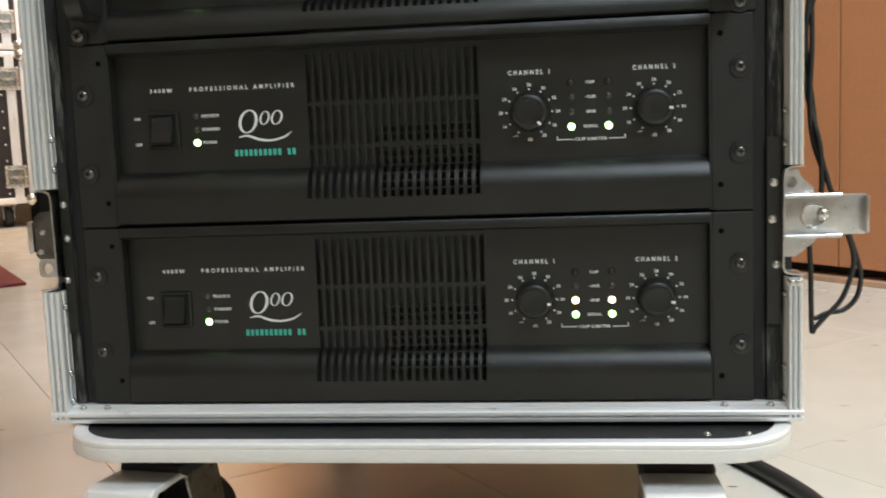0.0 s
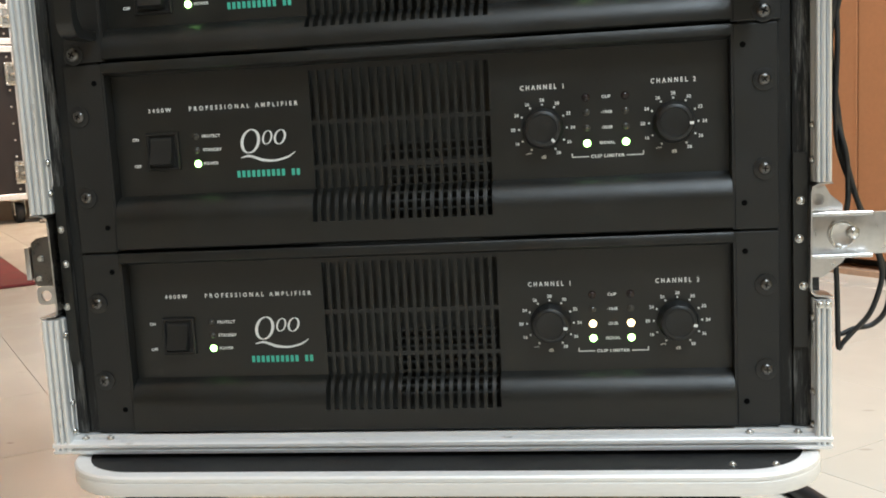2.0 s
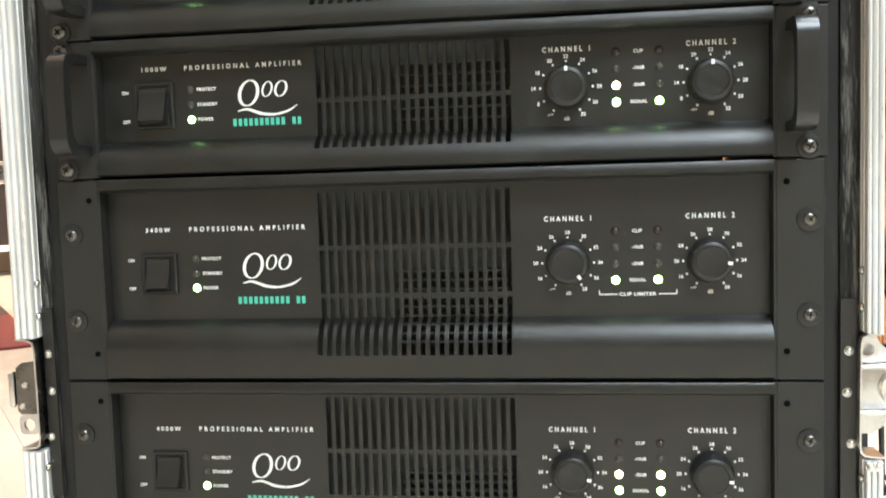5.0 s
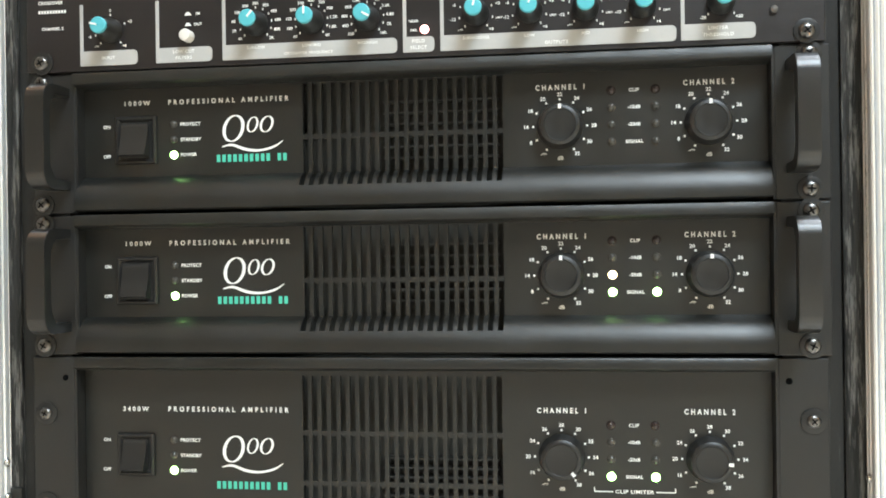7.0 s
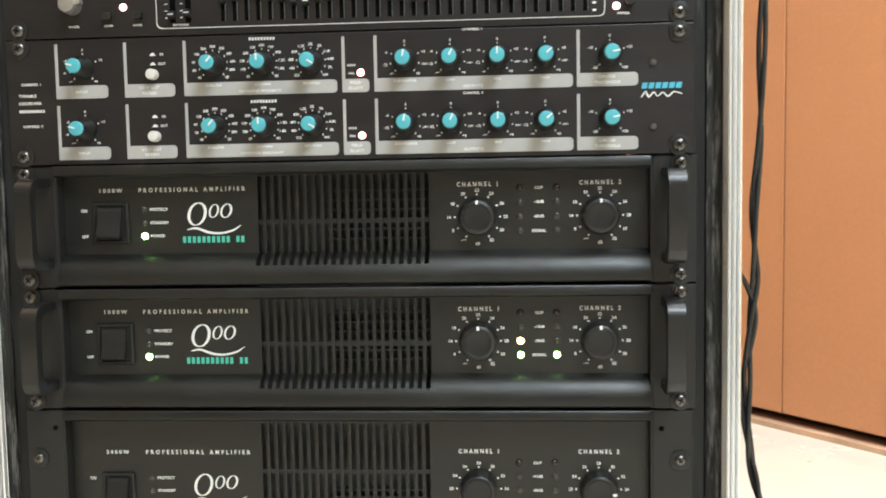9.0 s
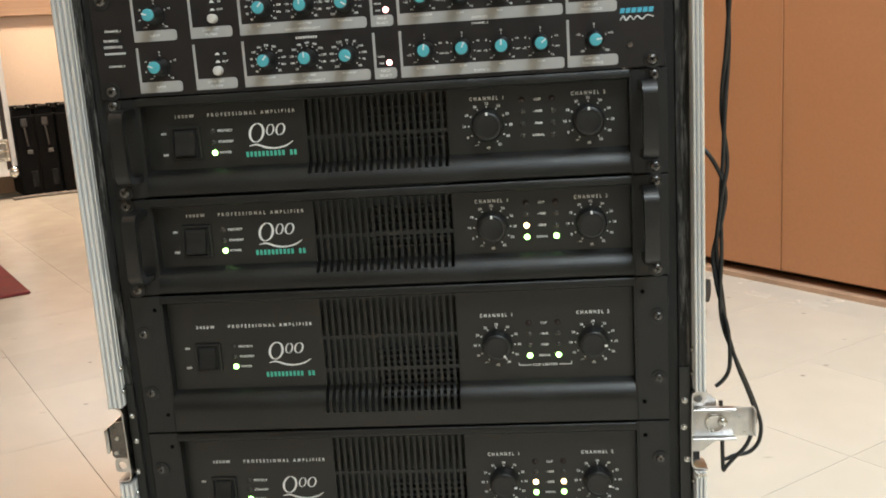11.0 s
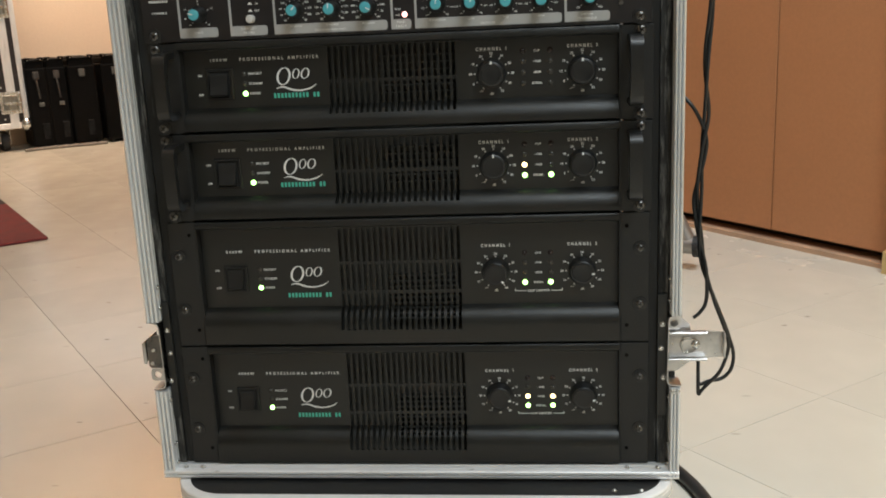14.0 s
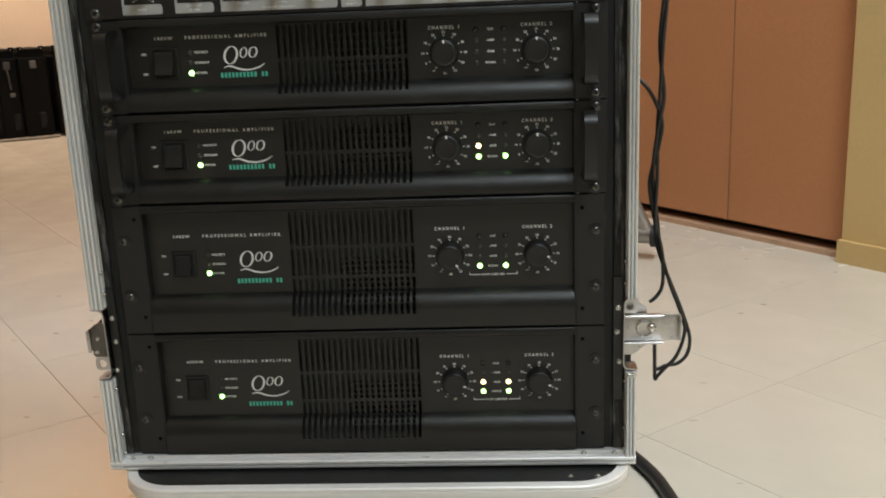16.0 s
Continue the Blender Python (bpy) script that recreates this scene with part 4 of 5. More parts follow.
            part("wing", bow, M_CHROME, plate, smooth=True, at=(0.2812, 0.0036, 0.1402))
            bolt = lathe(bmesh.new(), [(0.0044, 0), (0.0044, 0.0016), (0.0030, 0.0034), (0.0006, 0.0040)], OUT, 22)
            part("bolt", bolt, M_CHROME, plate, smooth=True, at=(0.2877, 0.0036, 0.1408))
            for px, zz in ((0.2760, 0.1468), (0.2792, 0.1322)):
                stud = lathe(bmesh.new(), [(0.0017, 0), (0.0017, 0.0014), (0.0010, 0.0022), (0.0002, 0.0024)], OUT, 14)
                part("stud", stud, M_CHROME, plate, smooth=True, at=(px, 0.0040, zz))
            for px in (0.2640, 0.2685):
                part_of("rivet", RIVET, c, at=(px, -0.0118, 0.0965))
        else:
            for px, zz in ((0.2690, 0.1440), (0.2716, 0.1296)):
                stud = lathe(bmesh.new(), [(0.0026, 0), (0.0026, 0.0010), (0.0017, 0.0022), (0.0003, 0.0025)], OUT, 16)
                part("stud", stud, M_CHROME, plate, smooth=True, at=(-px, -0.0060, zz))
    return c


flight_case()


# ---- wheeled board under the case ----
def rounded(x0, x1, y0, y1, r, n=10):
    pts = []
    for cx, cy, a0 in ((x1 - r, y1 - r, 0), (x0 + r, y1 - r, 90), (x0 + r, y0 + r, 180), (x1 - r, y0 + r, 270)):
        pts += [(cx + r * math.cos(radians(a0 + 90 * k / n)), cy + r * math.sin(radians(a0 + 90 * k / n))) for k in range(n + 1)]
    return pts


def wheel_board():
    d = thing("wheel_board", (0, 0.25, 0.0), "black board with rounded aluminium edge on braked casters", "dolly")
    x0, x1, y0, y1 = -0.256, 0.265, -0.302, 0.33
    bm = prism(bmesh.new(), rounded(x0 + 0.004, x1 - 0.004, y0 + 0.004, y1 - 0.004, 0.052), 0.1375, 0.1505)
    part("board", bm, M_LAM, d, "scuffed black board")
    bm = bmesh.new()
    sections = [(0.0040, 0.1520), (0.0000, 0.1518), (-0.0012, 0.1505), (-0.0012, 0.1482), (-0.0002, 0.1476), (-0.0012, 0.1468), (-0.0014, 0.1396), (-0.0004, 0.1378), (0.0040, 0.1374)]
    rings = [[bm.verts.new((x, y, z)) for x, y in rounded(x0 + o, x1 - o, y0 + o, y1 - o, 0.056 - o)] for o, z in sections]
    for a, b in zip(rings, rings[1:]):
        for k in range(len(a)):
            bm.faces.new((a[k], a[(k + 1) % len(a)], b[(k + 1) % len(a)], b[k]))
    top = [bm.verts.new((x, y, 0.1514)) for x, y in rounded(x0 + 0.010, x1 - 0.010, y0 + 0.010, y1 - 0.010, 0.046)]
    for k in range(len(top)):
        bm.faces.new((rings[0][k], rings[0][(k + 1) % len(top)], top[(k + 1) % len(top)], top[k]))
    part("edge_band", bm, M_BAND, d, "rounded aluminium edge band", True)
    for rx in (0.205, 0.232):
        part_of("rivet", RIVET, d, at=pose(rx, y0 + 0.022, 0.1502, -90, 0, 0))
    # casters
    for cx, cy, turn, brake in ((-0.192, -0.235, -8, True), (0.187, -0.235, 0, True), (-0.172, 0.26, 20, False), (0.187, 0.26, -15, False)):
        m = pose(cx, cy, 0, 0, 0, turn)
        bm = bmesh.new()
        box(bm, -0.045, 0.045, -0.040, 0.040, 0.1335, 0.1374, 0.001, 1)
        lathe(bm, [(0.026, 0.1240), (0.030, 0.1290), (0.030, 0.1334)], seg=24)
        for s in (-1, 1):
            prism(bm, [(-0.022, 0.1245), (0.024, 0.1245), (0.034, 0.090), (0.044, 0.044), (0.020, 0.040), (-0.010, 0.085)], s * 0.0215 - 0.0012, s * 0.0215 + 0.0012, "x")
        caster = part("caster", bm, M_GREYSTEEL, d, "zinc-plated swivel caster", at=m)
        bm = lathe(bmesh.new(), [(0.010, -0.0165), (0.042, -0.0165), (0.046, -0.0120), (0.046, 0.0120), (0.042, 0.0165), (0.010, 0.0165)], Matrix.Translation((0, 0.030, 0.046)) @ Matrix.Rotation(radians(90), 4, "Y"), 36)
        part("wheel", bm, M_RUBBER, caster, "black rubber wheel", True)
        if brake:
            bm = bmesh.new()
            prism(bm, [(-0.0735, 0.1085), (-0.0745, 0.1110), (-0.0725, 0.1165), (-0.067, 0.1190), (-0.030, 0.1180), (-0.022, 0.1140), (-0.022, 0.1120), (-0.031, 0.1155), (-0.062, 0.1155), (-0.066, 0.1130), (-0.068, 0.1085)], -0.026, 0.026, "x")
            bmesh.ops.bevel(bm, geom=[e for e in bm.edges if abs(abs(e.verts[0].co.x) - 0.026) < 1e-5 and abs(e.verts[0].co.x - e.verts[1].co.x) < 1e-5], offset=0.0012, segments=2, affect="EDGES", clamp_overlap=True)
            for s in (-1, 1):
                box(bm, s * 0.020 - 0.0015, s * 0.020 + 0.0015, -0.0715, -0.0690, 0.0900, 0.1090)
            part("brake_pedal", bm, M_BAND, caster, "shiny brake pedal", True)
            bm = box(bmesh.new(), -0.026, 0.026, -0.030, 0.016, 0.1120, 0.1238, 0.003)
            part("brake_block", bm, M_RUBBER, caster, "black brake block")
    return d


wheel_board()


# ---- cables beside the case ----
def cable(name, pts, r, label, mat=M_CABLE, steps=8):
    base = Vector(pts[0])
    bm = tube(bmesh.new(), smooth_line([Vector(p) - base for p in pts], steps), r)
    ob = part(name, bm, mat, None, smooth=True, at=base)
    return tagged(ob, label, "cable")


YC = 0.135
twist = [(0.322, 0.78), (0.320, 0.70), (0.319, 0.626), (0.3145, 0.563), (0.316, 0.509), (0.312, 0.473), (0.310, 0.423), (0.312, 0.372), (0.316, 0.339)]
inner_loop = [(0.328, 0.300), (0.337, 0.276), (0.345, 0.252), (0.3450, 0.236), (0.337, 0.213), (0.324, 0.198), (0.3165, 0.1895), (0.3135, 0.186), (0.3128, 0.205), (0.3122, 0.235), (0.311, 0.262)]
outer_loop = [(0.3285, 0.302), (0.3385, 0.277), (0.3475, 0.252), (0.3525, 0.232), (0.350, 0.214), (0.340, 0.203), (0.326, 0.200), (0.3165, 0.196), (0.3128, 0.200)]
cable("hanging_cable", [(x + 0.0024 * math.sin(k * 1.9), YC + 0.003 * math.cos(k * 1.9), z) for k, (x, z) in enumerate(twist)] + [(x, YC, z) for x, z in inner_loop], 0.0021,
      "thin black cable hanging in a loop beside the flight case")
cable("hanging_cable", [(x - 0.0024 * math.sin(k * 1.9), YC - 0.003 * math.cos(k * 1.9), z) for k, (x, z) in enumerate(twist)] + [(x, YC + 0.004, z) for x, z in outer_loop], 0.0021,
      "thin black cable twisted round another beside the flight case")
cable("hanging_cable", [(0.262, 0.16, 0.545), (0.282, 0.155, 0.535), (0.298, YC, 0.520), (0.310, YC, 0.500), (0.3165, YC, 0.478), (0.3125, YC, 0.450), (0.3050, YC + 0.004, 0.418), (0.3065, YC, 0.392), (0.312, YC, 0.365),
                        (0.318, YC - 0.004, 0.338), (0.3205, YC, 0.310), (0.3190, YC, 0.294), (0.313, YC, 0.284), (0.306, YC, 0.278)],
      0.0021, "thin black cable leaving the case wall and hanging down")
cable("thick_cable", [(0.10, 0.70, 0.0085), (0.20, 0.52, 0.0085), (0.282, 0.36, 0.0085), (0.330, 0.245, 0.0085), (0.352, 0.13, 0.0085), (0.40, -0.05, 0.0085), (0.52, -0.35, 0.0085)],
      0.0085, "thick black cable lying on the floor by the case")

# ---- stand foot behind the case ----
stand = thing("stand", (0.40, 1.42, 0.0), "grey steel stand with rubber-tipped tube foot on the floor", "stand")
bm = tube(bmesh.new(), [Vector((-0.24, 0.05, 0.058)), Vector((0.096, -0.0925, 0.058))], 0.021, 20)
part("foot_tube", bm, M_STEEL, stand, smooth=True)
bm = tube(bmesh.new(), [Vector((0.0955, -0.0925, 0.056)), Vector((0.108, -0.0976, 0.056))], 0.026, 20)
part("rubber_tip", bm, M_RUBBER, stand, "black rubber tip", True)
bm = tube(bmesh.new(), [Vector((0.082, -0.086, 0.070)), Vector((-0.045, -0.02, 0.34))], 0.017, 16)
part("brace_tube", bm, M_STEEL, stand, smooth=True)
bm = tube(bmesh.new(), [Vector((-0.07, -0.02, 0.0)), Vector((-0.07, -0.02, 1.1))], 0.018, 16)
part("upright_tube", bm, M_STEEL, stand, smooth=True)
bm = box(bmesh.new(), -0.10, -0.04, -0.035, -0.005, 0.31, 0.37, 0.004)
part("clamp", bm, M_CHROME, stand, "shiny clamp")

# ---- walls, ceiling, floor slab ----
A0, A1, B0, B1 = -4.78, 5.6, -6.2, 1.60
PANEL_B, YELLOW_B, PANEL_END = 1.538, 1.500, -0.434


def wall(name, a0, a1, b0, b1, z0, z1, mat, label):
    bm = box(bmesh.new(), a0, a1, b0, b1, z0, z1)
    ob = part(name, bm, mat, None, at=ROOM)
    return tagged(ob, label, "wall", kind="structure")


wall("wall_north", A0 - 0.1, A0, B0, B1 + 0.2, 0, CEIL, M_WALL, "cream painted wall lit by a warm lamp")
# next two walls are never in view; distance and white set bounce and reflections
wall("wall_south", A1, A1 + 0.1, B0, B1 + 0.2, 0, CEIL, M_CEIL, "unseen white wall added behind the camera")
wall("wall_west", A0 - 0.1, A1 + 0.1, B0 - 0.1, B0, 0, CEIL, M_CEIL, "unseen white side wall added to bounce light")
# recess behind the panels: a sheet coloured dark for the shade in the gap
wall("recess_shade", A0, PANEL_END, B1, B1 + 0.1, 0, CEIL, M_DARK, "dark sheet for the shade behind the folding panels")
wall("wall_east", PANEL_END + 0.006, A1, YELLOW_B, YELLOW_B + 0.2, 0.052, CEIL, M_YELLOW, "ochre painted wall beside the orange panels")
wall("threshold", A0, PANEL_END + 0.004, 1.522, 1.590, 0.0, 0.012, M_SILL, "low brown sill under the orange panels")
wall("baseboard", PANEL_END + 0.002, A1, YELLOW_B - 0.012, YELLOW_B + 0.19, 0.0, 0.052, M_YELLOW, "ochre painted base along the ochre wall")
wall("trim", A0 + 0.001, A0 + 0.03, -1.2, 1.3, 0.900, 0.986, M_RAILWOOD, "dark wooden rail on the cream wall")
bm = box(bmesh.new(), A0 - 0.1, A1 + 0.1, B0 - 0.1, B1 + 0.3, CEIL, CEIL + 0.1)
tagged(part("ceiling", bm, M_CEIL, None, at=ROOM), "plain white ceiling", "ceiling", kind="structure")
for place, sx, sy, watts, colour, tilt in LAMPS:
    fixture = thing("ceiling_light", Matrix.Translation(place) @ ROOM @ Matrix.Rotation(radians(tilt), 4, "Y"), "long white ceiling light", "lamp", "ceiling lights")
    bm = bmesh.new()
    box(bm, -sx / 2 - 0.03, sx / 2 + 0.03, -sy / 2 - 0.03, sy / 2 + 0.03, 0.012, 0.06, 0.006)
    part("housing", bm, M_CEIL, fixture)

board = thing("wall_board", Matrix.Translation(room(A0, 0.05, 0.987)) @ ROOM, "blue-grey board on the cream wall above a brown rail", "board")
bm = box(bmesh.new(), 0.001, 0.016, -1.24, 1.24, 0.0, 0.90, 0.002, 1)
part("board_face", bm, M_BOARD, board)
for s in (-1, 1):
    bm = box(bmesh.new(), 0.001, 0.026, *sorted((s * 1.2405, s * 1.265)), 0.0, 0.90, 0.002, 1)
    part("frame_bar", bm, M_BROWN, board)

# ---- orange folding panels ----
edges = [PANEL_END, -0.780] + [-0.780 - 0.35 * k for k in range(1, 12)]
for k, (hi, lo) in enumerate(zip(edges, edges[1:])):
    p = thing("folding_panel", Matrix.Translation(room((lo + hi) / 2, PANEL_B + 0.022, 0.034)) @ ROOM @ Matrix.Rotation(radians(0.5 if k % 2 else -0.5), 4, "Z"),
              "orange-brown folding wall panel hanging just above the floor", "wall panel", "folding wall panels")
    w = (hi - lo) / 2 - 0.0012
    bm = box(bmesh.new(), -w, w, -0.022, 0.022, 0.0, CEIL - 0.068, 0.003, 2)
    part("panel_board", bm, M_ORANGE, p)
    bm = box(bmesh.new(), w - 0.004, w + 0.0006, -0.0235, -0.0218, 0.0, CEIL - 0.068, 0.0006, 1)
    part("edge_strip", bm, M_ORANGE, p)
    bm = box(bmesh.new(), -0.02, 0.02, -0.012, 0.012, CEIL - 0.068, CEIL - 0.034)
    part("hanger", bm, M_STEEL, p)

# ---- carpet ----
rug = thing("carpet", Matrix.Translation((-1.33, 1.78, 0.0)) @ ROOM, "dark red carpet with a charcoal end on the tiled floor", "carpet")
bm = box(bmesh.new(), -0.69, 0.0, -1.6, 0.0, 0.0005, 0.009, 0.003, 2)
part("red_field", bm, M_REDRUG, rug, "dark red pile")
bm = box(bmesh.new(), -1.9, -0.692, -1.6, 0.0, 0.0005, 0.009, 0.003, 2)
part("dark_field", bm, M_DARKRUG, rug, "charcoal pile")


# ---- big road case at the back ----
def road_case():
    c = thing("road_case", Matrix.Translation(room(-4.62, -0.05, 0)) @ ROOM, "tall dark brown road case with silver edges on casters", "road case")
    y0, y1, xf, xb = -0.55, 0.505, 0.13, -0.10     # local x points out of the front
    for z0, z1, name in ((0.115, 0.842, "lower_body"), (0.850, 1.50, "upper_body")):
        bm = box(bmesh.new(), xb + 0.004, xf - 0.004, y0 + 0.004, y1 - 0.004, z0 + 0.004, z1 - 0.004)
        part(name, bm, M_CASE, c)
        for yy in (y0, y1):
            bm = bmesh.new()
            s = 1 if yy < 0 else -1
            box(bm, xf - 0.03, xf, *sorted((yy, yy + s * 0.026)), z0, z1, 0.002, 1)
            part("edge_bar", bm, M_ALU, c)
            bm = bmesh.new()
            box(bm, xf - 0.004, xf + 0.003, *sorted((yy + s * 0.050, yy + s * 0.092)), z0 + 0.01, z1 - 0.01, 0.001, 1)
            part("front_strip", bm, M_ALU, c, "pale aluminium strip")
        for zz in (z0, z1 - 0.028):
            bm = box(bmesh.new(), xf - 0.03, xf + 0.002, y0 + 0.026, y1 - 0.026, zz, zz + 0.028, 0.002, 1)
            part("edge_bar", bm, M_ALUH, c)
        for yy in (y0 + 0.015, y1 - 0.015):
            for zz in (z0 + 0.018, z1 - 0.018):
                bm = bmesh.new()
                bmesh.ops.create_uvsphere(bm, u_segments=16, v_segments=10, radius=0.034)
                part("ball_corner", bm, M_CHROME, c, "chrome ball corner", True, at=(xf - 0.012, yy, zz))
        for zz in (z0 + 0.13, z1 - 0.13):
            for yy in (y1 - 0.080, y0 + 0.080):
                bm = box(bmesh.new(), -0.003, 0.006, -0.052, 0.052, -0.055, 0.055, 0.005, 2)
                dish = part("latch_plate", bm, M_CHROME, c, "chrome recessed latch", at=(xf + 0.004, yy, zz))
                # well is a raised plate; its darker metal stands for the recess shade
                bm = box(bmesh.new(), 0.0062, 0.008, -0.036, 0.036, -0.036, 0.036, 0.001, 1)
                part("latch_well", bm, M_GREYSTEEL, dish)
                for q in range(8):
                    ry, rz = ((-0.045, -0.047), (0.0, -0.047), (0.045, -0.047), (0.045, 0.0), (0.045, 0.047), (0.0, 0.047), (-0.045, 0.047), (-0.045, 0.0))[q]
                    part_of("rivet", RIVET, dish, at=Matrix.Translation((0.006, ry, rz)) @ Matrix.Rotation(radians(90), 4, "Z") @ Matrix.Diagonal((1.8, 1.8, 1.8, 1)))
                bm = box(bmesh.new(), 0.008, 0.014, -0.030, 0.030, -0.010, 0.004, 0.003, 2)
                part("latch_key", bm, M_CHROME, dish)
        zz = (z0 + z1) / 2 + 0.01
        bm = box(bmesh.new(), 0.0, 0.008, -0.075, 0.075, -0.055, 0.055, 0.006, 2)
        dish = part("handle_plate", bm, M_CHROME, c, "chrome recessed handle", at=(xf - 0.003, y1 - 0.275, zz))
        # dark raised plate in place of the shaded hollow behind the grip
        bm = box(bmesh.new(), 0.0082, 0.010, -0.052, 0.052, -0.034, 0.034, 0.001, 1)
        part("handle_well", bm, M_FIN, dish)
        bm = tube(bmesh.new(), smooth_line([(0.010, -0.045, 0.030), (0.020, -0.040, 0.005), (0.020, 0.040, 0.005), (0.010, 0.045, 0.030)], 6), 0.007)
        part("handle_grip", bm, M_RUBBER, dish, "black handle grip", True)
        for k in range(9):
            rz = z0 + 0.05 + k * (z1 - z0 - 0.1) / 8
            part_of("rivet", RIVET, c, at=Matrix.Translation((xf - 0.003, y1 - 0.115, rz)) @ Matrix.Rotation(radians(90), 4, "Z") @ Matrix.Diagonal((2, 2, 2, 1)))
    for yy in (y0 + 0.12, y1 - 0.12):
        for xx in (-0.02, 0.05):
            bm = bmesh.new()
            box(bm, -0.04, 0.04, -0.04, 0.04, 0.108, 0.1145)
            for s in (-1, 1):
                box(bm, -0.02, 0.03, s * 0.024 - 0.002, s * 0.024 + 0.002, 0.036, 0.108, 0.001, 1)
            fork = part("caster", bm, M_CHROME, c, "steel caster", at=(xx, yy, 0))
            bm = lathe(bmesh.new(), [(0.01, -0.018), (0.044, -0.018), (0.048, -0.012), (0.048, 0.012), (0.044, 0.018), (0.01, 0.018)], Matrix.Translation((0, 0, 0.048)) @ Matrix.Rotation(radians(90), 4, "X"), 24)
            part("wheel", bm, M_RUBBER, fork, "black rubber wheel", True)


road_case()


# ---- row of black upright boxes along the back wall ----
def upright_box(half, latch):
    c = thing("black_box", Matrix.Identity(4), "narrow black upright box with a silver latch, before the wall" if latch else "wide black upright box with metal-capped lid, before the wall",
              "equipment box", "black boxes along the wall")
    w, d, h = half, 0.12, 0.440
    bm = box(bmesh.new(), -d, d, -w - 0.012, w + 0.012, 0.012, h - 0.03, 0.010, 2)
    box(bm, -d, d - 0.002, -w - 0.004, w + 0.004, h - 0.04, h, 0.006, 2)
    part("body", bm, M_BOX, c)
    bm = box(bmesh.new(), -d + 0.01, d + 0.004, -w, w, h - 0.002, h + 0.010, 0.003, 1)
    part("lid", bm, M_BOX, c)
    for s in (-1, 1):
        bm = box(bmesh.new(), d - 0.020, d + 0.006, *sorted((s * (w - 0.020), s * (w + 0.004))), h + 0.002, h + 0.019, 0.003, 1)
        plate = part("corner_piece", bm, M_BOX, c)
        bm = lathe(bmesh.new(), [(0.004, 0), (0.003, 0.002)], Matrix.Translation((d + 0.006, s * (w - 0.010), h + 0.008)) @ Matrix.Rotation(radians(90), 4, "Y"), 10)
        part("rivet", bm, M_CHROME, plate)
    bm = box(bmesh.new(), d, d + 0.007, -0.016, 0.016, h - 0.090, h - 0.048, 0.006, 2)
    part("latch", bm, M_WORNGREY if latch else M_FIN, c, "silver metal latch" if latch else "grey worn latch")
    if latch:
        bm = tube(bmesh.new(), smooth_line([(d + 0.006, -0.002, h - 0.088), (d + 0.012, 0.0, h - 0.12), (d + 0.009, 0.003, h - 0.16), (d + 0.004, 0.006, h - 0.185)], 5), 0.005, 8)
        part("strap", bm, M_WORNGREY, c, "grey pull strap", True)
        bm = box(bmesh.new(), d, d + 0.005, -0.002, 0.024, h - 0.225, h - 0.205, 0.002, 1)
        part("keeper", bm, M_FIN, c)
    bm = box(bmesh.new(), d, d + 0.003, 0.002, 0.034, 0.05, 0.13, 0.002, 1)
    part("scuffed_plate", bm, M_SCUFF, c)
    for sx in (-1, 1):
        for sy in (-1, 1):
            bm = lathe(bmesh.new(), [(0.010, 0.0), (0.012, 0.012)], Matrix.Translation((sx * (d - 0.02), sy * (w - 0.014), 0)), 12)
            part("rubber_foot", bm, M_RUBBER, c)
    return c


FRONT = -4.425
narrow, wide = upright_box(0.040, True), upright_box(0.059, False)
placed = set()
for k, (b, first) in enumerate(((0.508, narrow), (0.602, narrow), (0.725, wide), (0.884, wide), (1.030, wide), (1.185, wide), (1.345, wide))):
    m = Matrix.Translation(room(FRONT - 0.125 - (0.03 if k < 2 else 0.006 * (k % 3)), b, 0)) @ ROOM @ Matrix.Rotation(radians((-1, 1, 0, 2, -2, 1, 0)[k]), 4, "Z")
    if first.name in placed:
        copy_thing(first, m)
    else:
        first.matrix_basis = m
        placed.add(first.name)
cable("floor_cable", [tuple(room(-4.42, 0.40, 0.008)), tuple(room(-4.43, 0.49, 0.008)), tuple(room(-4.425, 0.56, 0.008)), tuple(room(-4.405, 0.66, 0.008)), tuple(room(-4.390, 0.74, 0.008)), tuple(room(-4.400, 0.80, 0.008))], 0.008,
      "pale cable lying on the floor before the black boxes", M_PALECORD)

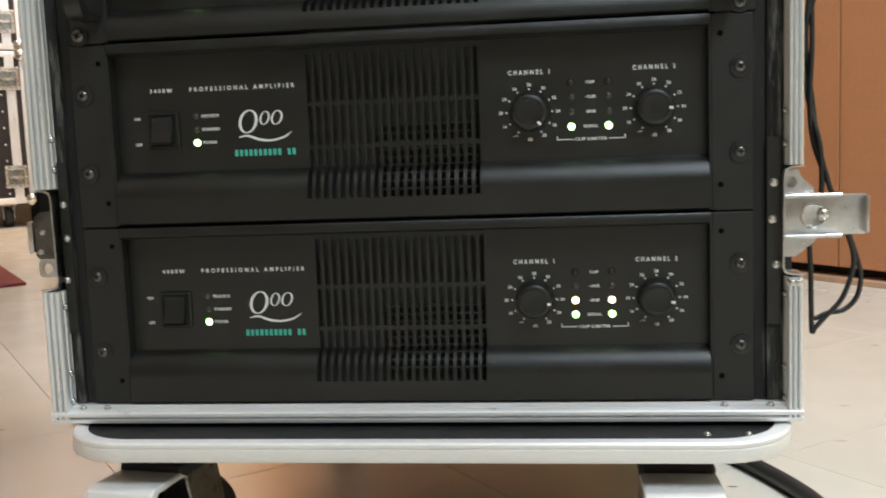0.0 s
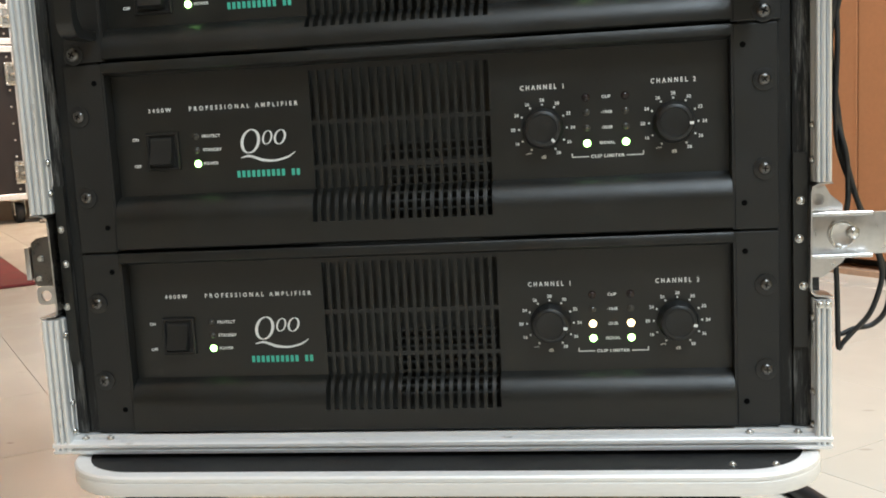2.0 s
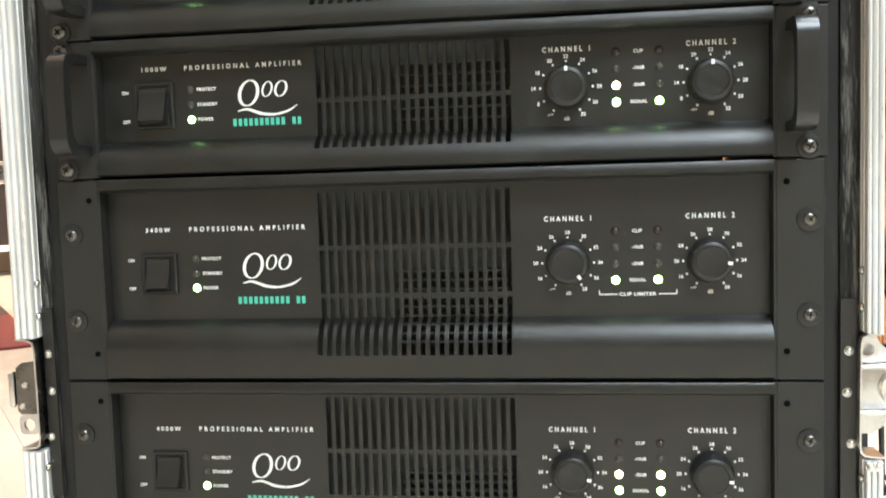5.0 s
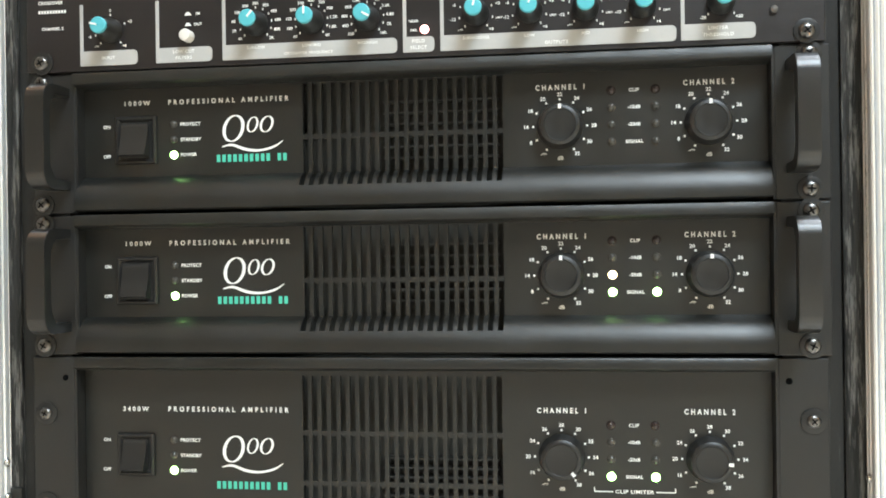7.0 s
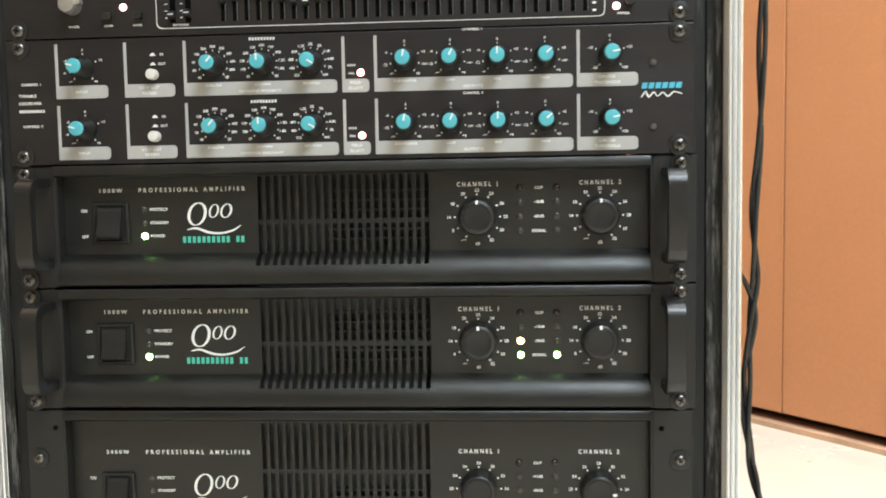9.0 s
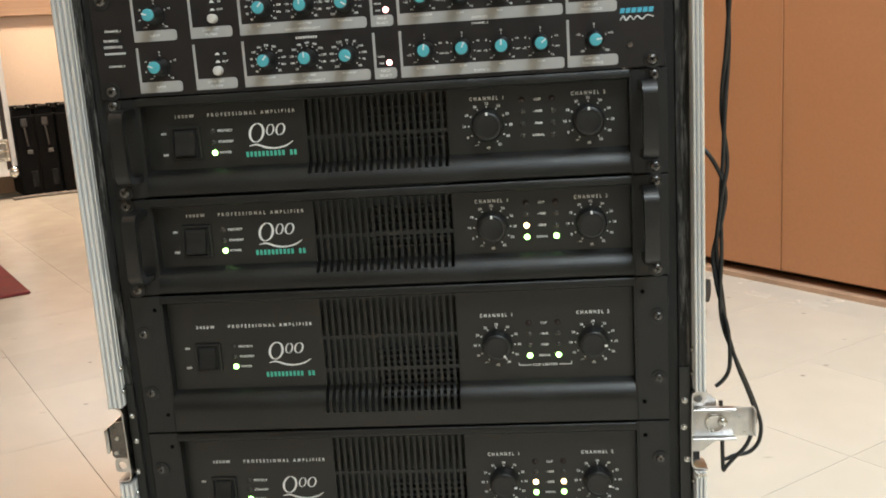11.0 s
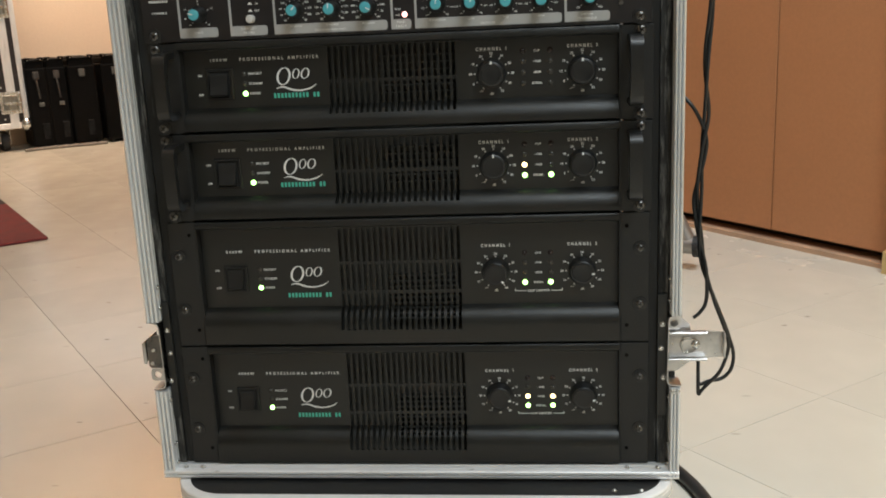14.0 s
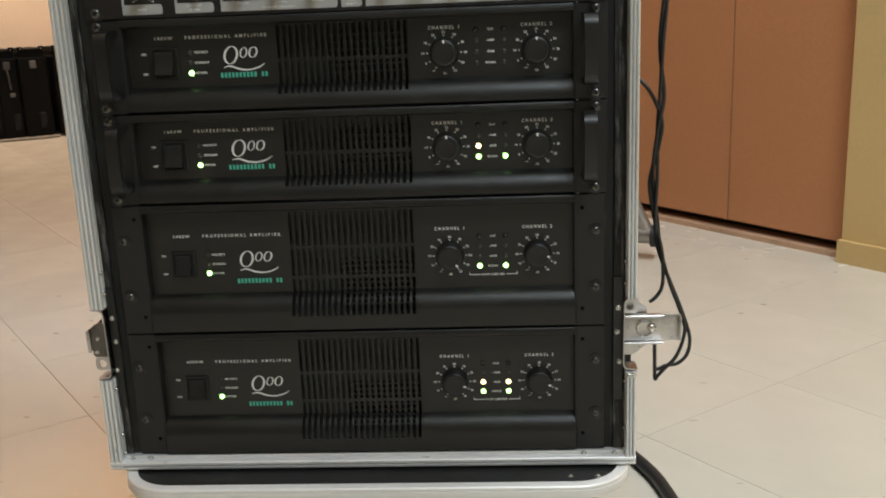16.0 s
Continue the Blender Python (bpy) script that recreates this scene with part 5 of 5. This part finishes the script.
# ---- floor: slab and vinyl tiles ----
bm = box(bmesh.new(), A0 - 0.1, A1 + 0.1, B0 - 0.1, B1 + 0.3, -0.10, -0.0025)
slab = tagged(part("floor", bm, M_GROUT, None, at=ROOM), "cream vinyl tile floor with thin dark joints", "floor", kind="structure")
S = 0.305
ta, tb = 0.341 * UX + 0.374 * UY, 0.341 * VX + 0.374 * VY      # a joint crossing
gap = 0.0003


def tile_verts(x0, x1, y0, y1):
    e = 0.0004
    return [(x0, y0, -0.0024), (x1, y0, -0.0024), (x1, y1, -0.0024), (x0, y1, -0.0024), (x0, y0, -0.0003), (x1, y0, -0.0003), (x1, y1, -0.0003), (x0, y1, -0.0003),
            (x0 + e, y0 + e, 0), (x1 - e, y0 + e, 0), (x1 - e, y1 - e, 0), (x0 + e, y1 - e, 0)]


TILE_FACES = [(0, 1, 5, 4), (1, 2, 6, 5), (2, 3, 7, 6), (3, 0, 4, 7), (4, 5, 9, 8), (5, 6, 10, 9), (6, 7, 11, 10), (7, 4, 8, 11), (8, 9, 10, 11)]
tile = bpy.data.meshes.new("tile")
tile.from_pydata(tile_verts(gap, S - gap, gap, S - gap), [], TILE_FACES)
tile.materials.append(M_TILE)
rest_v, rest_f = [], []
i0, i1 = math.floor((A0 - ta) / S), math.ceil((A1 - ta) / S)
j0, j1 = math.floor((B0 - tb) / S), math.ceil((B1 - tb) / S)
for i in range(i0, i1):
    for j in range(j0, j1):
        x0, x1 = max(ta + i * S, A0), min(ta + (i + 1) * S, A1)
        y0, y1 = max(tb + j * S, B0), min(tb + (j + 1) * S, B1)
        if x1 - x0 < 0.02 or y1 - y0 < 0.02:
            continue
        whole = x1 - x0 > S - 0.001 and y1 - y0 > S - 0.001
        if whole and -4.7 < x0 < 0.9 and -1.6 < y0:
            part_of("tile", tile, slab, at=Matrix.Translation((x0, y0, 0)))
        else:
            n = len(rest_v)
            rest_v += tile_verts(x0 + gap, x1 - gap, y0 + gap, y1 - gap)
            rest_f += [tuple(n + q for q in f) for f in TILE_FACES]
me = bpy.data.meshes.new("far_tiles")
me.from_pydata(rest_v, [], rest_f)
me.materials.append(M_TILE)
tagged(part_of("far_tiles", me, slab), kind="stuff")
